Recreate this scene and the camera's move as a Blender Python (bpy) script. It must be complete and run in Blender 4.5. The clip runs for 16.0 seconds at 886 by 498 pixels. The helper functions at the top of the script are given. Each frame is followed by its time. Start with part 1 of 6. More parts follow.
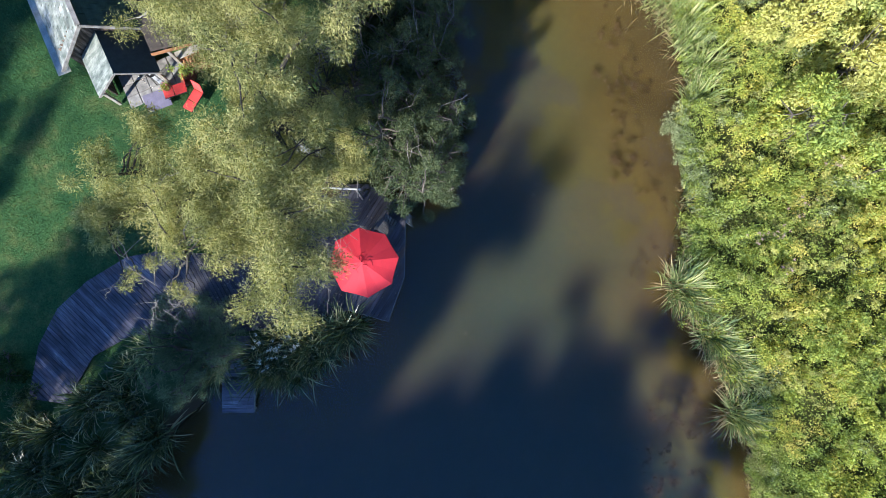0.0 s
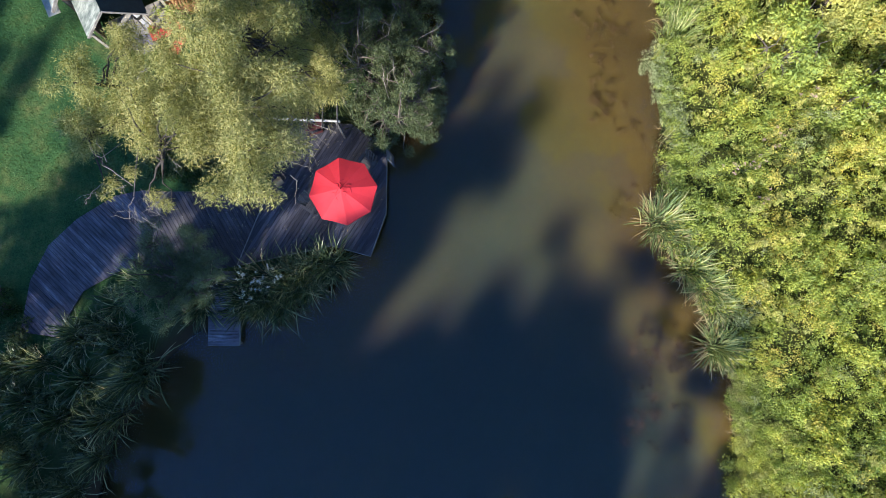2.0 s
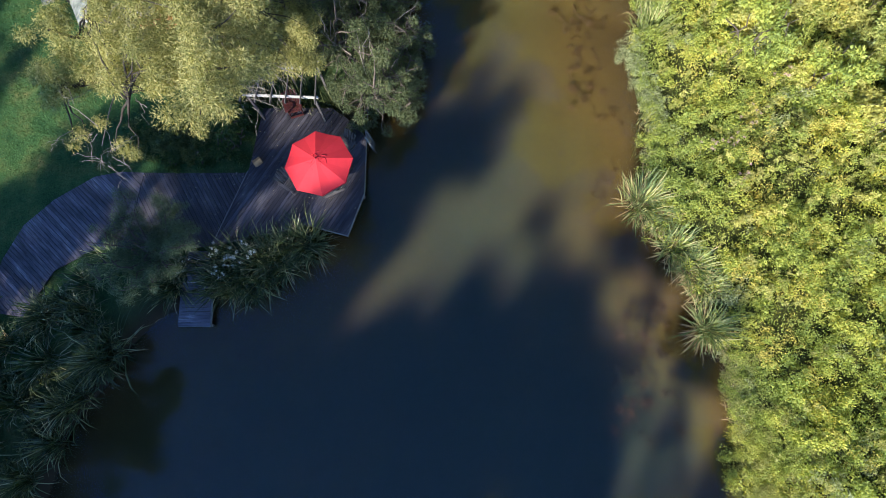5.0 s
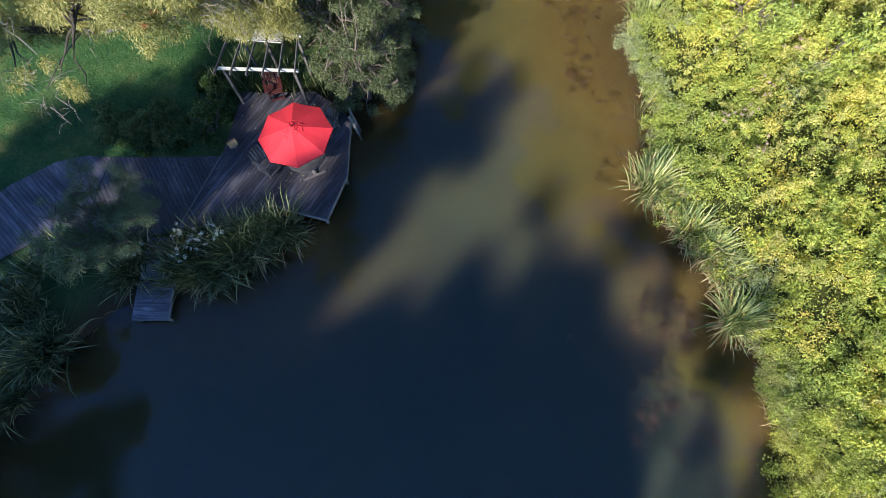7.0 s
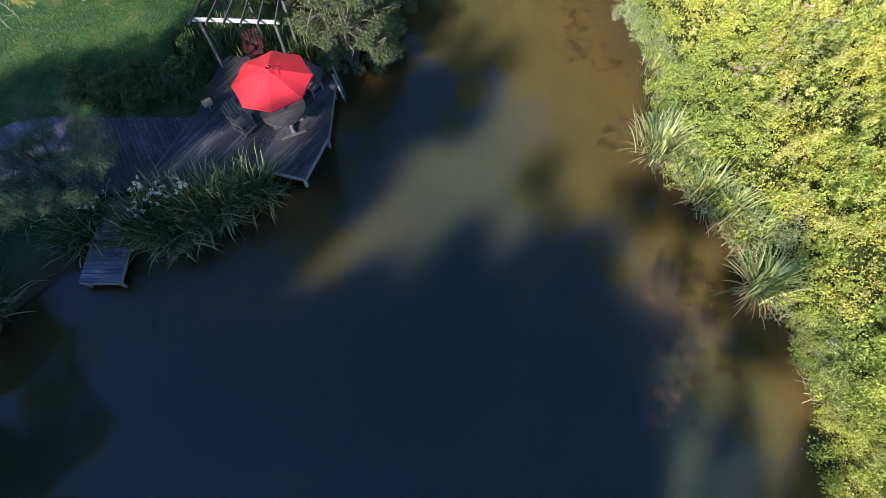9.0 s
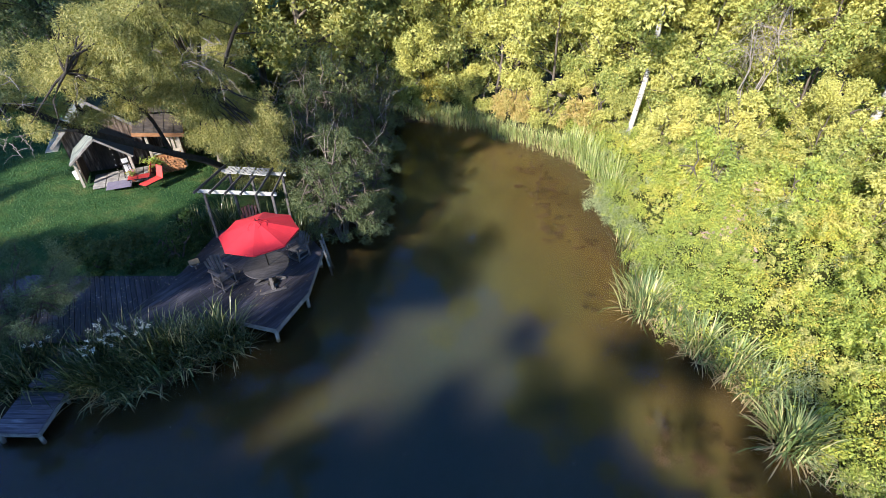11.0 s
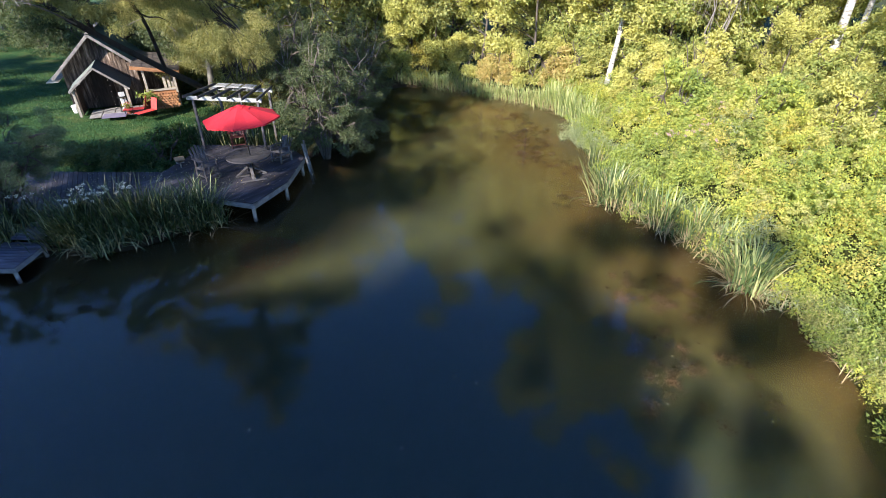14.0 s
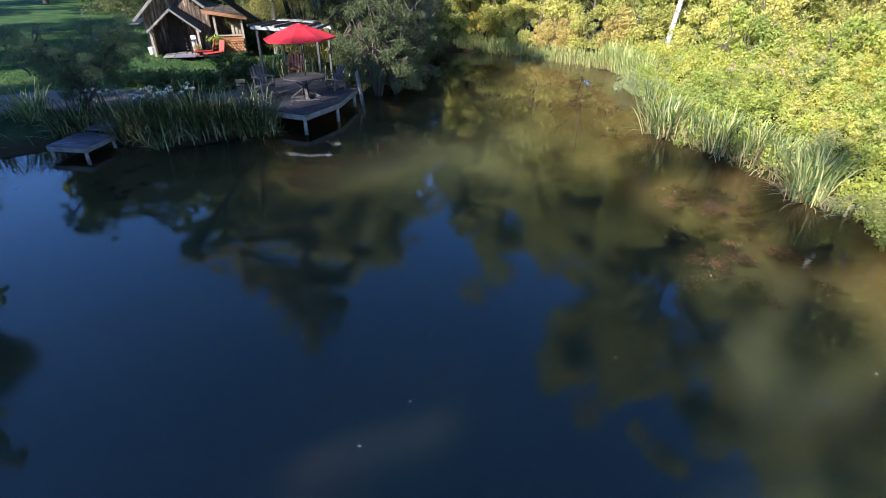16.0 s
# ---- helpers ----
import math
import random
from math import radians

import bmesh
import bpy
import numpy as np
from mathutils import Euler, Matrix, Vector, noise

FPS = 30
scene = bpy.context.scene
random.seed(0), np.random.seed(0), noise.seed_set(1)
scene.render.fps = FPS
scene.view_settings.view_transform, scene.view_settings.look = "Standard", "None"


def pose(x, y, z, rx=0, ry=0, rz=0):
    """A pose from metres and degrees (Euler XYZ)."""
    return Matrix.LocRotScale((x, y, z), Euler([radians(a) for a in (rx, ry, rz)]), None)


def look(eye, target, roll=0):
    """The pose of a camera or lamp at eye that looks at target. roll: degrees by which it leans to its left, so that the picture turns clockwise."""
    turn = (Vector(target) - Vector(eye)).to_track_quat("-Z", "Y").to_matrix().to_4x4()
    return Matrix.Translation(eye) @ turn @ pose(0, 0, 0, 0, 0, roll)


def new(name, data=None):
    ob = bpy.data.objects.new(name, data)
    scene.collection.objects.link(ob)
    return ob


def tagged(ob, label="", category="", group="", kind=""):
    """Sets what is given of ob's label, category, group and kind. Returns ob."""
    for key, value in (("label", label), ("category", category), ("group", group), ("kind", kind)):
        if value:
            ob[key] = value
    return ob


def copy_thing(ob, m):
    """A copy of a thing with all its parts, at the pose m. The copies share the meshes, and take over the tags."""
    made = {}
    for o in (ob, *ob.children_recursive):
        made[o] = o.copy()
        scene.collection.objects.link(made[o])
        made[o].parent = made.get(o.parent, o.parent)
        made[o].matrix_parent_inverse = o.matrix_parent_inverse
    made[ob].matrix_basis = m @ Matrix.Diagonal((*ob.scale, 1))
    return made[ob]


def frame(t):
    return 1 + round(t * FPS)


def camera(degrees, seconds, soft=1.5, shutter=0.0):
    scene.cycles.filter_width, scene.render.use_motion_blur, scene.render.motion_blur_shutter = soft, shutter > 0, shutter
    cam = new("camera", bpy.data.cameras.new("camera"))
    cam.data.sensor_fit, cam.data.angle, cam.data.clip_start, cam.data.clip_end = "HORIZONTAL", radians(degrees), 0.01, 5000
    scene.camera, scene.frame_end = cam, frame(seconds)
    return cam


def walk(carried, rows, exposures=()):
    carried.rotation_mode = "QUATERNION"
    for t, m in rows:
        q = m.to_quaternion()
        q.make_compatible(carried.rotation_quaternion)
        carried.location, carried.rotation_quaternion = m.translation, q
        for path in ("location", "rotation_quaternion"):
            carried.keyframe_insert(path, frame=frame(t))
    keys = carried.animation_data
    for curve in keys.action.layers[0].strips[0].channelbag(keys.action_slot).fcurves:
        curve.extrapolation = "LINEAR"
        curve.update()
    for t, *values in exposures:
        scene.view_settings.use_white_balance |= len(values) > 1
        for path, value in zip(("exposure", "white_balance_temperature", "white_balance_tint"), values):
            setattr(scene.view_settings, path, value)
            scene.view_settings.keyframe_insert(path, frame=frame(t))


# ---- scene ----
cam = camera(82.3, 16.0, soft=0.75)
ROWS = [  # seconds, x, y, z, pitch, lean, heading
    (0, -1.116, -2.382, 19.738, -85.04, -1.66, -0.00),
    (0.5, -0.994, -3.124, 19.778, -84.82, -1.43, -0.11),
    (1, -0.778, -3.822, 19.768, -84.66, -1.24, -0.28),
    (1.5, -0.449, -4.490, 19.816, -84.56, -1.06, -0.37),
    (2, -0.133, -5.073, 19.841, -84.42, -0.84, -0.43),
    (2.5, 0.137, -5.560, 19.840, -84.26, -0.68, -0.42),
    (3, 0.325, -5.944, 19.827, -84.14, -0.63, -0.42),
    (3.5, 0.437, -6.336, 19.798, -83.14, -0.65, -0.43),
    (4, 0.551, -6.804, 19.757, -81.59, -0.57, -0.44),
    (6.5, 1.274, -9.727, 17.073, -72.11, 0.18, -0.57),
    (7, 1.333, -10.264, 16.381, -70.23, 0.29, -0.67),
    (7.5, 1.314, -10.806, 15.704, -68.55, 0.30, -0.74),
    (8, 1.346, -11.361, 15.004, -66.95, 0.32, -0.73),
    (8.5, 1.474, -11.873, 14.313, -65.44, 0.27, -0.64),
    (9, 1.630, -12.301, 13.646, -64.04, 0.24, -0.53),
    (9.5, 1.794, -12.625, 13.009, -59.86, 0.21, -0.42),
    (10, 1.946, -13.055, 12.374, -48.78, 0.14, -0.32),
    (12.5, 2.676, -15.850, 9.328, -31.99, -0.14, -0.05),
    (13, 2.816, -16.377, 8.625, -31.56, -0.17, -0.02),
    (13.5, 2.978, -16.880, 7.972, -31.31, -0.19, 0.04),
    (14, 3.159, -17.342, 7.310, -31.01, -0.20, 0.17),
    (14.5, 3.359, -17.764, 6.661, -30.73, -0.09, 0.22),
    (15, 3.525, -18.184, 6.052, -30.53, 0.04, 0.23),
    (15.5, 3.567, -18.587, 5.424, -30.24, 0.07, 0.32),
    (16, 3.483, -18.759, 4.813, -29.77, -0.39, 6.62),
]
EXPOSURES = [(0, 1.56, 5450, 10), (2, 1.56, 5800, 11), (4, 1.54, 5950, 12), (8, 1.54, 5950, 12), (16, 1.56, 5850, 16)]  # seconds, stops, kelvin, tint
walk(cam, [(t, pose(x, y, z, 90 + pitch, lean, heading)) for t, x, y, z, pitch, lean, heading in ROWS], EXPOSURES)

# world, sun, exposure
SUN_EL, SUN_AZ = 30.0, 213.5          # degrees; azimuth clockwise from +y, where the light comes from
world = bpy.data.worlds.new("sky")
scene.world = world
world.use_nodes = True
wn = world.node_tree
sky = wn.nodes.new("ShaderNodeTexSky")
sky.sky_type, sky.sun_disc = "NISHITA", False
sky.sun_elevation, sky.sun_rotation = radians(SUN_EL), radians(SUN_AZ)
sky.air_density, sky.dust_density, sky.ozone_density = 0.9, 0.05, 5.0
bg = wn.nodes["Background"]
bg.inputs["Strength"].default_value = 0.134
deep = wn.nodes.new("ShaderNodeMix")
deep.data_type, deep.blend_type = "RGBA", "MULTIPLY"
deep.inputs[0].default_value, deep.inputs[7].default_value = 1.0, (0.80, 0.93, 1.08, 1)
wn.links.new(sky.outputs["Color"], deep.inputs[6])
wn.links.new(deep.outputs[2], bg.inputs["Color"])
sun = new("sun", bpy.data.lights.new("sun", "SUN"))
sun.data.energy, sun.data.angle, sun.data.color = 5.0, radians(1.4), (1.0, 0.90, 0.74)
sx, sy = math.sin(radians(SUN_AZ)), math.cos(radians(SUN_AZ))
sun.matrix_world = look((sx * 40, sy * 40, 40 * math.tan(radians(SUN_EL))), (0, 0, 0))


# ---- materials ----
def ramp_node(nt, stops):
    r = nt.nodes.new("ShaderNodeValToRGB")
    while len(r.color_ramp.elements) < len(stops):
        r.color_ramp.elements.new(0.5)
    for e, (p, c) in zip(r.color_ramp.elements, stops):
        e.position, e.color = p, (*c, 1)
    return r


def noise_node(nt, scale, detail=4.0, rough=0.55, coords="Object", stretch=(1, 1, 1)):
    tc = nt.nodes.new("ShaderNodeTexCoord")
    mp = nt.nodes.new("ShaderNodeMapping")
    mp.inputs["Scale"].default_value = stretch
    n = nt.nodes.new("ShaderNodeTexNoise")
    n.inputs["Scale"].default_value, n.inputs["Detail"].default_value, n.inputs["Roughness"].default_value = scale, detail, rough
    nt.links.new(tc.outputs[coords], mp.inputs["Vector"])
    nt.links.new(mp.outputs["Vector"], n.inputs["Vector"])
    return n


def mixc(nt, a, b, fac, mode="MIX"):
    m = nt.nodes.new("ShaderNodeMix")
    m.data_type, m.blend_type = "RGBA", mode
    if isinstance(fac, float):
        m.inputs[0].default_value = fac
    else:
        nt.links.new(fac, m.inputs[0])
    for sock, v in ((m.inputs[6], a), (m.inputs[7], b)):
        if isinstance(v, tuple):
            sock.default_value = (*v, 1)
        else:
            nt.links.new(v, sock)
    return m.outputs[2]


def base_mat(name, rough=0.7, metal=0.0):
    m = bpy.data.materials.new(name)
    m.use_nodes = True
    nt = m.node_tree
    p = nt.nodes["Principled BSDF"]
    p.inputs["Roughness"].default_value, p.inputs["Metallic"].default_value = rough, metal
    return m, nt, p


def add_bump(nt, p, height, strength, dist=0.02):
    b = nt.nodes.new("ShaderNodeBump")
    b.inputs["Strength"].default_value, b.inputs["Distance"].default_value = strength, dist
    nt.links.new(height, b.inputs["Height"])
    nt.links.new(b.outputs["Normal"], p.inputs["Normal"])


def surface(name, stops, scale=6.0, rough=0.75, metal=0.0, bump=0.3, stretch=(1, 1, 1), per="", spread=0.3, fine=40.0, dist=0.01):
    """Two scales of noise through a ramp; per: 'object' or 'island' lightens and darkens each piece by itself."""
    m, nt, p = base_mat(name, rough, metal)
    n = noise_node(nt, scale, 5, 0.6, stretch=stretch)
    r = ramp_node(nt, stops)
    nt.links.new(n.outputs["Fac"], r.inputs["Fac"])
    f = noise_node(nt, fine, 3, 0.6, stretch=stretch)
    fr = ramp_node(nt, [(0.3, (0.72, 0.72, 0.72)), (0.7, (1.12, 1.12, 1.12))])
    nt.links.new(f.outputs["Fac"], fr.inputs["Fac"])
    col = mixc(nt, r.outputs["Color"], fr.outputs["Color"], 1.0, "MULTIPLY")
    if per:
        src = nt.nodes.new("ShaderNodeObjectInfo").outputs["Random"] if per == "object" else nt.nodes.new("ShaderNodeNewGeometry").outputs["Random Per Island"]
        vr = ramp_node(nt, [(0.0, (1 - spread,) * 3), (1.0, (1 + spread,) * 3)])
        nt.links.new(src, vr.inputs["Fac"])
        col = mixc(nt, col, vr.outputs["Color"], 1.0, "MULTIPLY")
    nt.links.new(col, p.inputs["Base Color"])
    if bump:
        add_bump(nt, p, f.outputs["Fac"], bump, dist)
    return m


def leaf_mat(name, stops, rough=0.55, through_light=0.45, patch=0.35):
    """Leaves: each its own tint from the ramp, drifting over larger patches; some light passes through."""
    m, nt, p = base_mat(name, rough)
    g = nt.nodes.new("ShaderNodeNewGeometry")
    n = noise_node(nt, 0.55, 3, 0.6)
    mx = nt.nodes.new("ShaderNodeMath")
    mx.operation = "MULTIPLY_ADD"
    nt.links.new(n.outputs["Fac"], mx.inputs[0])
    mx.inputs[1].default_value = patch * 2
    sc = nt.nodes.new("ShaderNodeMath")
    sc.operation = "MULTIPLY_ADD"
    nt.links.new(g.outputs["Random Per Island"], sc.inputs[0])
    sc.inputs[1].default_value, sc.inputs[2].default_value = 1 - patch, -patch * 0.5
    nt.links.new(sc.outputs[0], mx.inputs[2])
    r = ramp_node(nt, stops)
    nt.links.new(mx.outputs[0], r.inputs["Fac"])
    nt.links.new(r.outputs["Color"], p.inputs["Base Color"])
    p.inputs["Specular IOR Level"].default_value = 0.25
    tr = nt.nodes.new("ShaderNodeBsdfTranslucent")
    tint = mixc(nt, r.outputs["Color"], (1.0, 1.0, 0.45), 1.0, "MULTIPLY")
    nt.links.new(tint, tr.inputs["Color"])
    ms = nt.nodes.new("ShaderNodeMixShader")
    ms.inputs[0].default_value = through_light
    nt.links.new(p.outputs[0], ms.inputs[1])
    nt.links.new(tr.outputs[0], ms.inputs[2])
    nt.links.new(ms.outputs[0], nt.nodes["Material Output"].inputs["Surface"])
    return m


def depth_ramp(nt, top, bottom, stops):
    """A ramp over height, from top to bottom in metres."""
    g = nt.nodes.new("ShaderNodeNewGeometry")
    s = nt.nodes.new("ShaderNodeSeparateXYZ")
    nt.links.new(g.outputs["Position"], s.inputs[0])
    mr = nt.nodes.new("ShaderNodeMapRange")
    mr.inputs["From Min"].default_value, mr.inputs["From Max"].default_value = top, bottom
    nt.links.new(s.outputs["Z"], mr.inputs["Value"])
    return mr, ramp_node(nt, stops)


def make_water():
    m = bpy.data.materials.new("pond_water")
    m.use_nodes = True
    nt = m.node_tree
    nt.nodes.remove(nt.nodes["Principled BSDF"])
    tr = nt.nodes.new("ShaderNodeBsdfTransparent")
    gl = nt.nodes.new("ShaderNodeBsdfGlossy")
    gl.inputs["Roughness"].default_value = 0.004
    gl.inputs["Color"].default_value = (0.82, 0.88, 0.94, 1)
    fr = nt.nodes.new("ShaderNodeFresnel")
    fr.inputs["IOR"].default_value = 1.39
    n1 = noise_node(nt, 1.1, 2, 0.5, stretch=(1, 1, 1))
    n2 = noise_node(nt, 9.0, 2, 0.5)
    mx = nt.nodes.new("ShaderNodeMath")
    mx.operation = "MULTIPLY_ADD"
    nt.links.new(n2.outputs["Fac"], mx.inputs[0])
    mx.inputs[1].default_value = 0.10
    nt.links.new(n1.outputs["Fac"], mx.inputs[2])
    b = nt.nodes.new("ShaderNodeBump")
    b.inputs["Strength"].default_value, b.inputs["Distance"].default_value = 0.13, 0.02
    nt.links.new(mx.outputs[0], b.inputs["Height"])
    nt.links.new(b.outputs["Normal"], gl.inputs["Normal"])
    ms = nt.nodes.new("ShaderNodeMixShader")
    nt.links.new(fr.outputs[0], ms.inputs[0])
    nt.links.new(tr.outputs[0], ms.inputs[1])
    nt.links.new(gl.outputs[0], ms.inputs[2])
    nt.links.new(ms.outputs[0], nt.nodes["Material Output"].inputs["Surface"])
    return m


def make_murk():
    """Silty pond water and bed: brown where shallow, dark green where deep; light spreads inside it."""
    m, nt, p = base_mat("silty_bed", 0.9)
    # Dark first stop paints the reeds' shade; deep stops hold light lost in water.
    mr, r = depth_ramp(nt, -0.05, -1.5, [(0.0, (0.064, 0.043, 0.021)), (0.2, (0.098, 0.063, 0.021)), (0.55, (0.070, 0.054, 0.016)), (1.0, (0.027, 0.033, 0.019))])
    n = noise_node(nt, 0.5, 4, 0.6)
    ad = nt.nodes.new("ShaderNodeMath")
    ad.operation = "MULTIPLY_ADD"
    nt.links.new(n.outputs["Fac"], ad.inputs[0])
    ad.inputs[1].default_value = 0.3
    nt.links.new(mr.outputs[0], ad.inputs[2])
    sb = nt.nodes.new("ShaderNodeMath")
    sb.operation = "SUBTRACT"
    nt.links.new(ad.outputs[0], sb.inputs[0])
    sb.inputs[1].default_value = 0.15
    nt.links.new(sb.outputs[0], r.inputs["Fac"])
    f = noise_node(nt, 5.0, 5, 0.65)
    fr = ramp_node(nt, [(0.35, (0.8, 0.78, 0.75)), (0.65, (1.1, 1.1, 1.1))])
    nt.links.new(f.outputs["Fac"], fr.inputs["Fac"])
    col = mixc(nt, r.outputs["Color"], fr.outputs["Color"], 1.0, "MULTIPLY")
    nt.links.new(col, p.inputs["Base Color"])
    p.inputs["Specular IOR Level"].default_value = 0.0
    p.inputs["Subsurface Weight"].default_value = 0.6
    p.inputs["Subsurface Radius"].default_value = (1.0, 1.0, 0.8)
    p.inputs["Subsurface Scale"].default_value = 0.9
    return m


def make_ground():
    m, nt, p = base_mat("lawn_ground", 0.95)
    n = noise_node(nt, 0.8, 6, 0.7)
    r = ramp_node(nt, [(0.32, (0.020, 0.058, 0.022)), (0.50, (0.041, 0.092, 0.031)), (0.62, (0.080, 0.110, 0.038)), (0.74, (0.19, 0.155, 0.075))])
    nt.links.new(n.outputs["Fac"], r.inputs["Fac"])
    f = noise_node(nt, 14.0, 6, 0.75)
    fr = ramp_node(nt, [(0.3, (0.5, 0.55, 0.5)), (0.7, (1.35, 1.3, 1.2))])
    nt.links.new(f.outputs["Fac"], fr.inputs["Fac"])
    grass = mixc(nt, r.outputs["Color"], fr.outputs["Color"], 1.0, "MULTIPLY")
    mr, z = depth_ramp(nt, 0.10, 0.42, [(0.0, (1, 1, 1)), (1.0, (0, 0, 0))])
    nt.links.new(mr.outputs[0], z.inputs["Fac"])
    earth = mixc(nt, grass, (0.045, 0.032, 0.018), z.outputs["Color"])
    g = nt.nodes.new("ShaderNodeNewGeometry")
    sx_ = nt.nodes.new("ShaderNodeSeparateXYZ")
    nt.links.new(g.outputs["Position"], sx_.inputs[0])
    bank = nt.nodes.new("ShaderNodeMapRange")
    bank.inputs["From Min"].default_value, bank.inputs["From Max"].default_value = 5.0, 8.0
    nt.links.new(sx_.outputs["X"], bank.inputs["Value"])
    litter = mixc(nt, (0.050, 0.056, 0.016), fr.outputs["Color"], 1.0, "MULTIPLY")
    col = mixc(nt, earth, litter, bank.outputs[0])
    nt.links.new(col, p.inputs["Base Color"])
    p.inputs["Specular IOR Level"].default_value = 0.1
    add_bump(nt, p, f.outputs["Fac"], 0.8, 0.06)
    return m


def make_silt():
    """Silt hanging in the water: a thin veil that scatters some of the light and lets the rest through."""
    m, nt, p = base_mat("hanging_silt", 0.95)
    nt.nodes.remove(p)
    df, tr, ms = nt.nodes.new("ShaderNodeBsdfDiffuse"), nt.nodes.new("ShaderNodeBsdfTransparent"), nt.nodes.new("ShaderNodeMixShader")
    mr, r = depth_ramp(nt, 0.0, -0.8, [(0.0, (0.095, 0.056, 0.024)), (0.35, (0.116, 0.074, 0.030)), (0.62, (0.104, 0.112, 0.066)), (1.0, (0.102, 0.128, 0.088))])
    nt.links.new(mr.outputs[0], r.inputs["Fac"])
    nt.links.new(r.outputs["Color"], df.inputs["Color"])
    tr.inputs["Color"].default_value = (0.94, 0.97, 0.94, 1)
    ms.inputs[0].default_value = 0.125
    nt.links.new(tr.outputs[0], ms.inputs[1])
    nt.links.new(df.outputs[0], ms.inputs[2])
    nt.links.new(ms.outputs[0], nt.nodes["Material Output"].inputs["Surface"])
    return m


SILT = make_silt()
WATER, MURK, GROUND = make_water(), make_murk(), make_ground()
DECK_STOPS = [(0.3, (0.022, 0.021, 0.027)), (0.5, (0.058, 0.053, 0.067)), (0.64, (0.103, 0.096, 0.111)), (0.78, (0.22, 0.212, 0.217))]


def deck_wood(name, direction, pale=1.0):
    """Weathered boards: worn pale streaks and dark grain along the boards' direction, each board its own shade."""
    m, nt, p = base_mat(name, 0.72)
    rz = math.atan2(direction[1], direction[0])

    def along(scale, stretch, detail=4.0):
        n = noise_node(nt, scale, detail, 0.6, stretch=(1, 1, 1))
        mp = n.inputs["Vector"].links[0].from_node
        mp.vector_type = "TEXTURE"
        mp.inputs["Rotation"].default_value = (0, 0, rz)
        mp.inputs["Scale"].default_value = stretch
        return n
    n = along(2.4, (3.5, 1, 1), 6)
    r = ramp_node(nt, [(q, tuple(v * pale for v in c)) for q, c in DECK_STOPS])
    nt.links.new(n.outputs["Fac"], r.inputs["Fac"])
    f = along(26.0, (14, 1, 1), 4)
    fr = ramp_node(nt, [(0.34, (0.45, 0.45, 0.47)), (0.55, (1.0, 1.0, 1.0)), (0.66, (1.25, 1.25, 1.25)), (0.74, (2.1, 2.05, 1.95))])
    nt.links.new(f.outputs["Fac"], fr.inputs["Fac"])
    col = mixc(nt, r.outputs["Color"], fr.outputs["Color"], 1.0, "MULTIPLY")
    vr = ramp_node(nt, [(0.0, (0.68,) * 3), (0.8, (1.15,) * 3), (1.0, (1.5,) * 3)])
    nt.links.new(nt.nodes.new("ShaderNodeObjectInfo").outputs["Random"], vr.inputs["Fac"])
    nt.links.new(mixc(nt, col, vr.outputs["Color"], 1.0, "MULTIPLY"), p.inputs["Base Color"])
    add_bump(nt, p, f.outputs["Fac"], 0.5, 0.01)
    return m


# Curve's paler tone stands for sun on it, walk's darker one for plants' shade.
DECK_WOOD, WALK_WOOD, CURVE_WOOD, STAGE_WOOD = deck_wood("weathered_deck_wood", (0.53, 0.85), 0.74), deck_wood("weathered_shaded_walk_wood", (0.5, -0.86), 0.7), deck_wood("sunlit_curve_wood", (0.72, -0.69), 1.5), deck_wood("pale_stage_wood", (1, 0), 1.7)
GREY_WOOD = surface("grey_wood", [(0.3, (0.12, 0.11, 0.10)), (0.6, (0.23, 0.215, 0.195)), (0.8, (0.33, 0.31, 0.28))], 5.0, 0.75, bump=0.4, fine=45)
PALE_WOOD = surface("pale_wood", [(0.3, (0.22, 0.19, 0.15)), (0.7, (0.42, 0.38, 0.31))], 6.0, 0.75, bump=0.3)
WHITE_PAINT = surface("white_paint", [(0.25, (0.14, 0.14, 0.13)), (0.5, (0.36, 0.36, 0.34)), (0.8, (0.56, 0.56, 0.54))], 7.0, 0.55, bump=0.15)
TABLE_WOOD = surface("table_wood", [(0.3, (0.052, 0.047, 0.047)), (0.6, (0.098, 0.09, 0.088)), (0.8, (0.17, 0.155, 0.15))], 4.0, 0.75, bump=0.4, per="object", spread=0.15)
TABLE_TOP = surface("weathered_table_top", [(0.3, (0.030, 0.028, 0.030)), (0.6, (0.058, 0.053, 0.055)), (0.8, (0.11, 0.10, 0.10))], 4.0, 0.8, bump=0.5, stretch=(1, 4, 1), per="object", spread=0.3)
BARN = surface("barn_boards", [(0.30, (0.020, 0.013, 0.010)), (0.45, (0.075, 0.050, 0.035)), (0.57, (0.17, 0.12, 0.085)), (0.72, (0.40, 0.34, 0.28))], 1.6, 0.85, bump=0.6, stretch=(6, 6, 1), per="object", spread=0.45, fine=18)
ORANGE_WOOD = surface("cedar_boards", [(0.3, (0.20, 0.085, 0.03)), (0.6, (0.36, 0.17, 0.07)), (0.8, (0.45, 0.26, 0.13))], 2.0, 0.7, bump=0.4, stretch=(1, 1, 5), per="object", spread=0.25)
GREEN_ROOF = surface("green_shingles", [(0.3, (0.018, 0.045, 0.034)), (0.7, (0.045, 0.085, 0.062))], 5.0, 0.8, bump=0.5, per="object", spread=0.25)
GREY_ROOF = surface("mossy_grey_shingles", [(0.3, (0.06, 0.075, 0.06)), (0.5, (0.16, 0.17, 0.145)), (0.75, (0.36, 0.36, 0.33))], 3.0, 0.8, bump=0.5, per="object", spread=0.3)
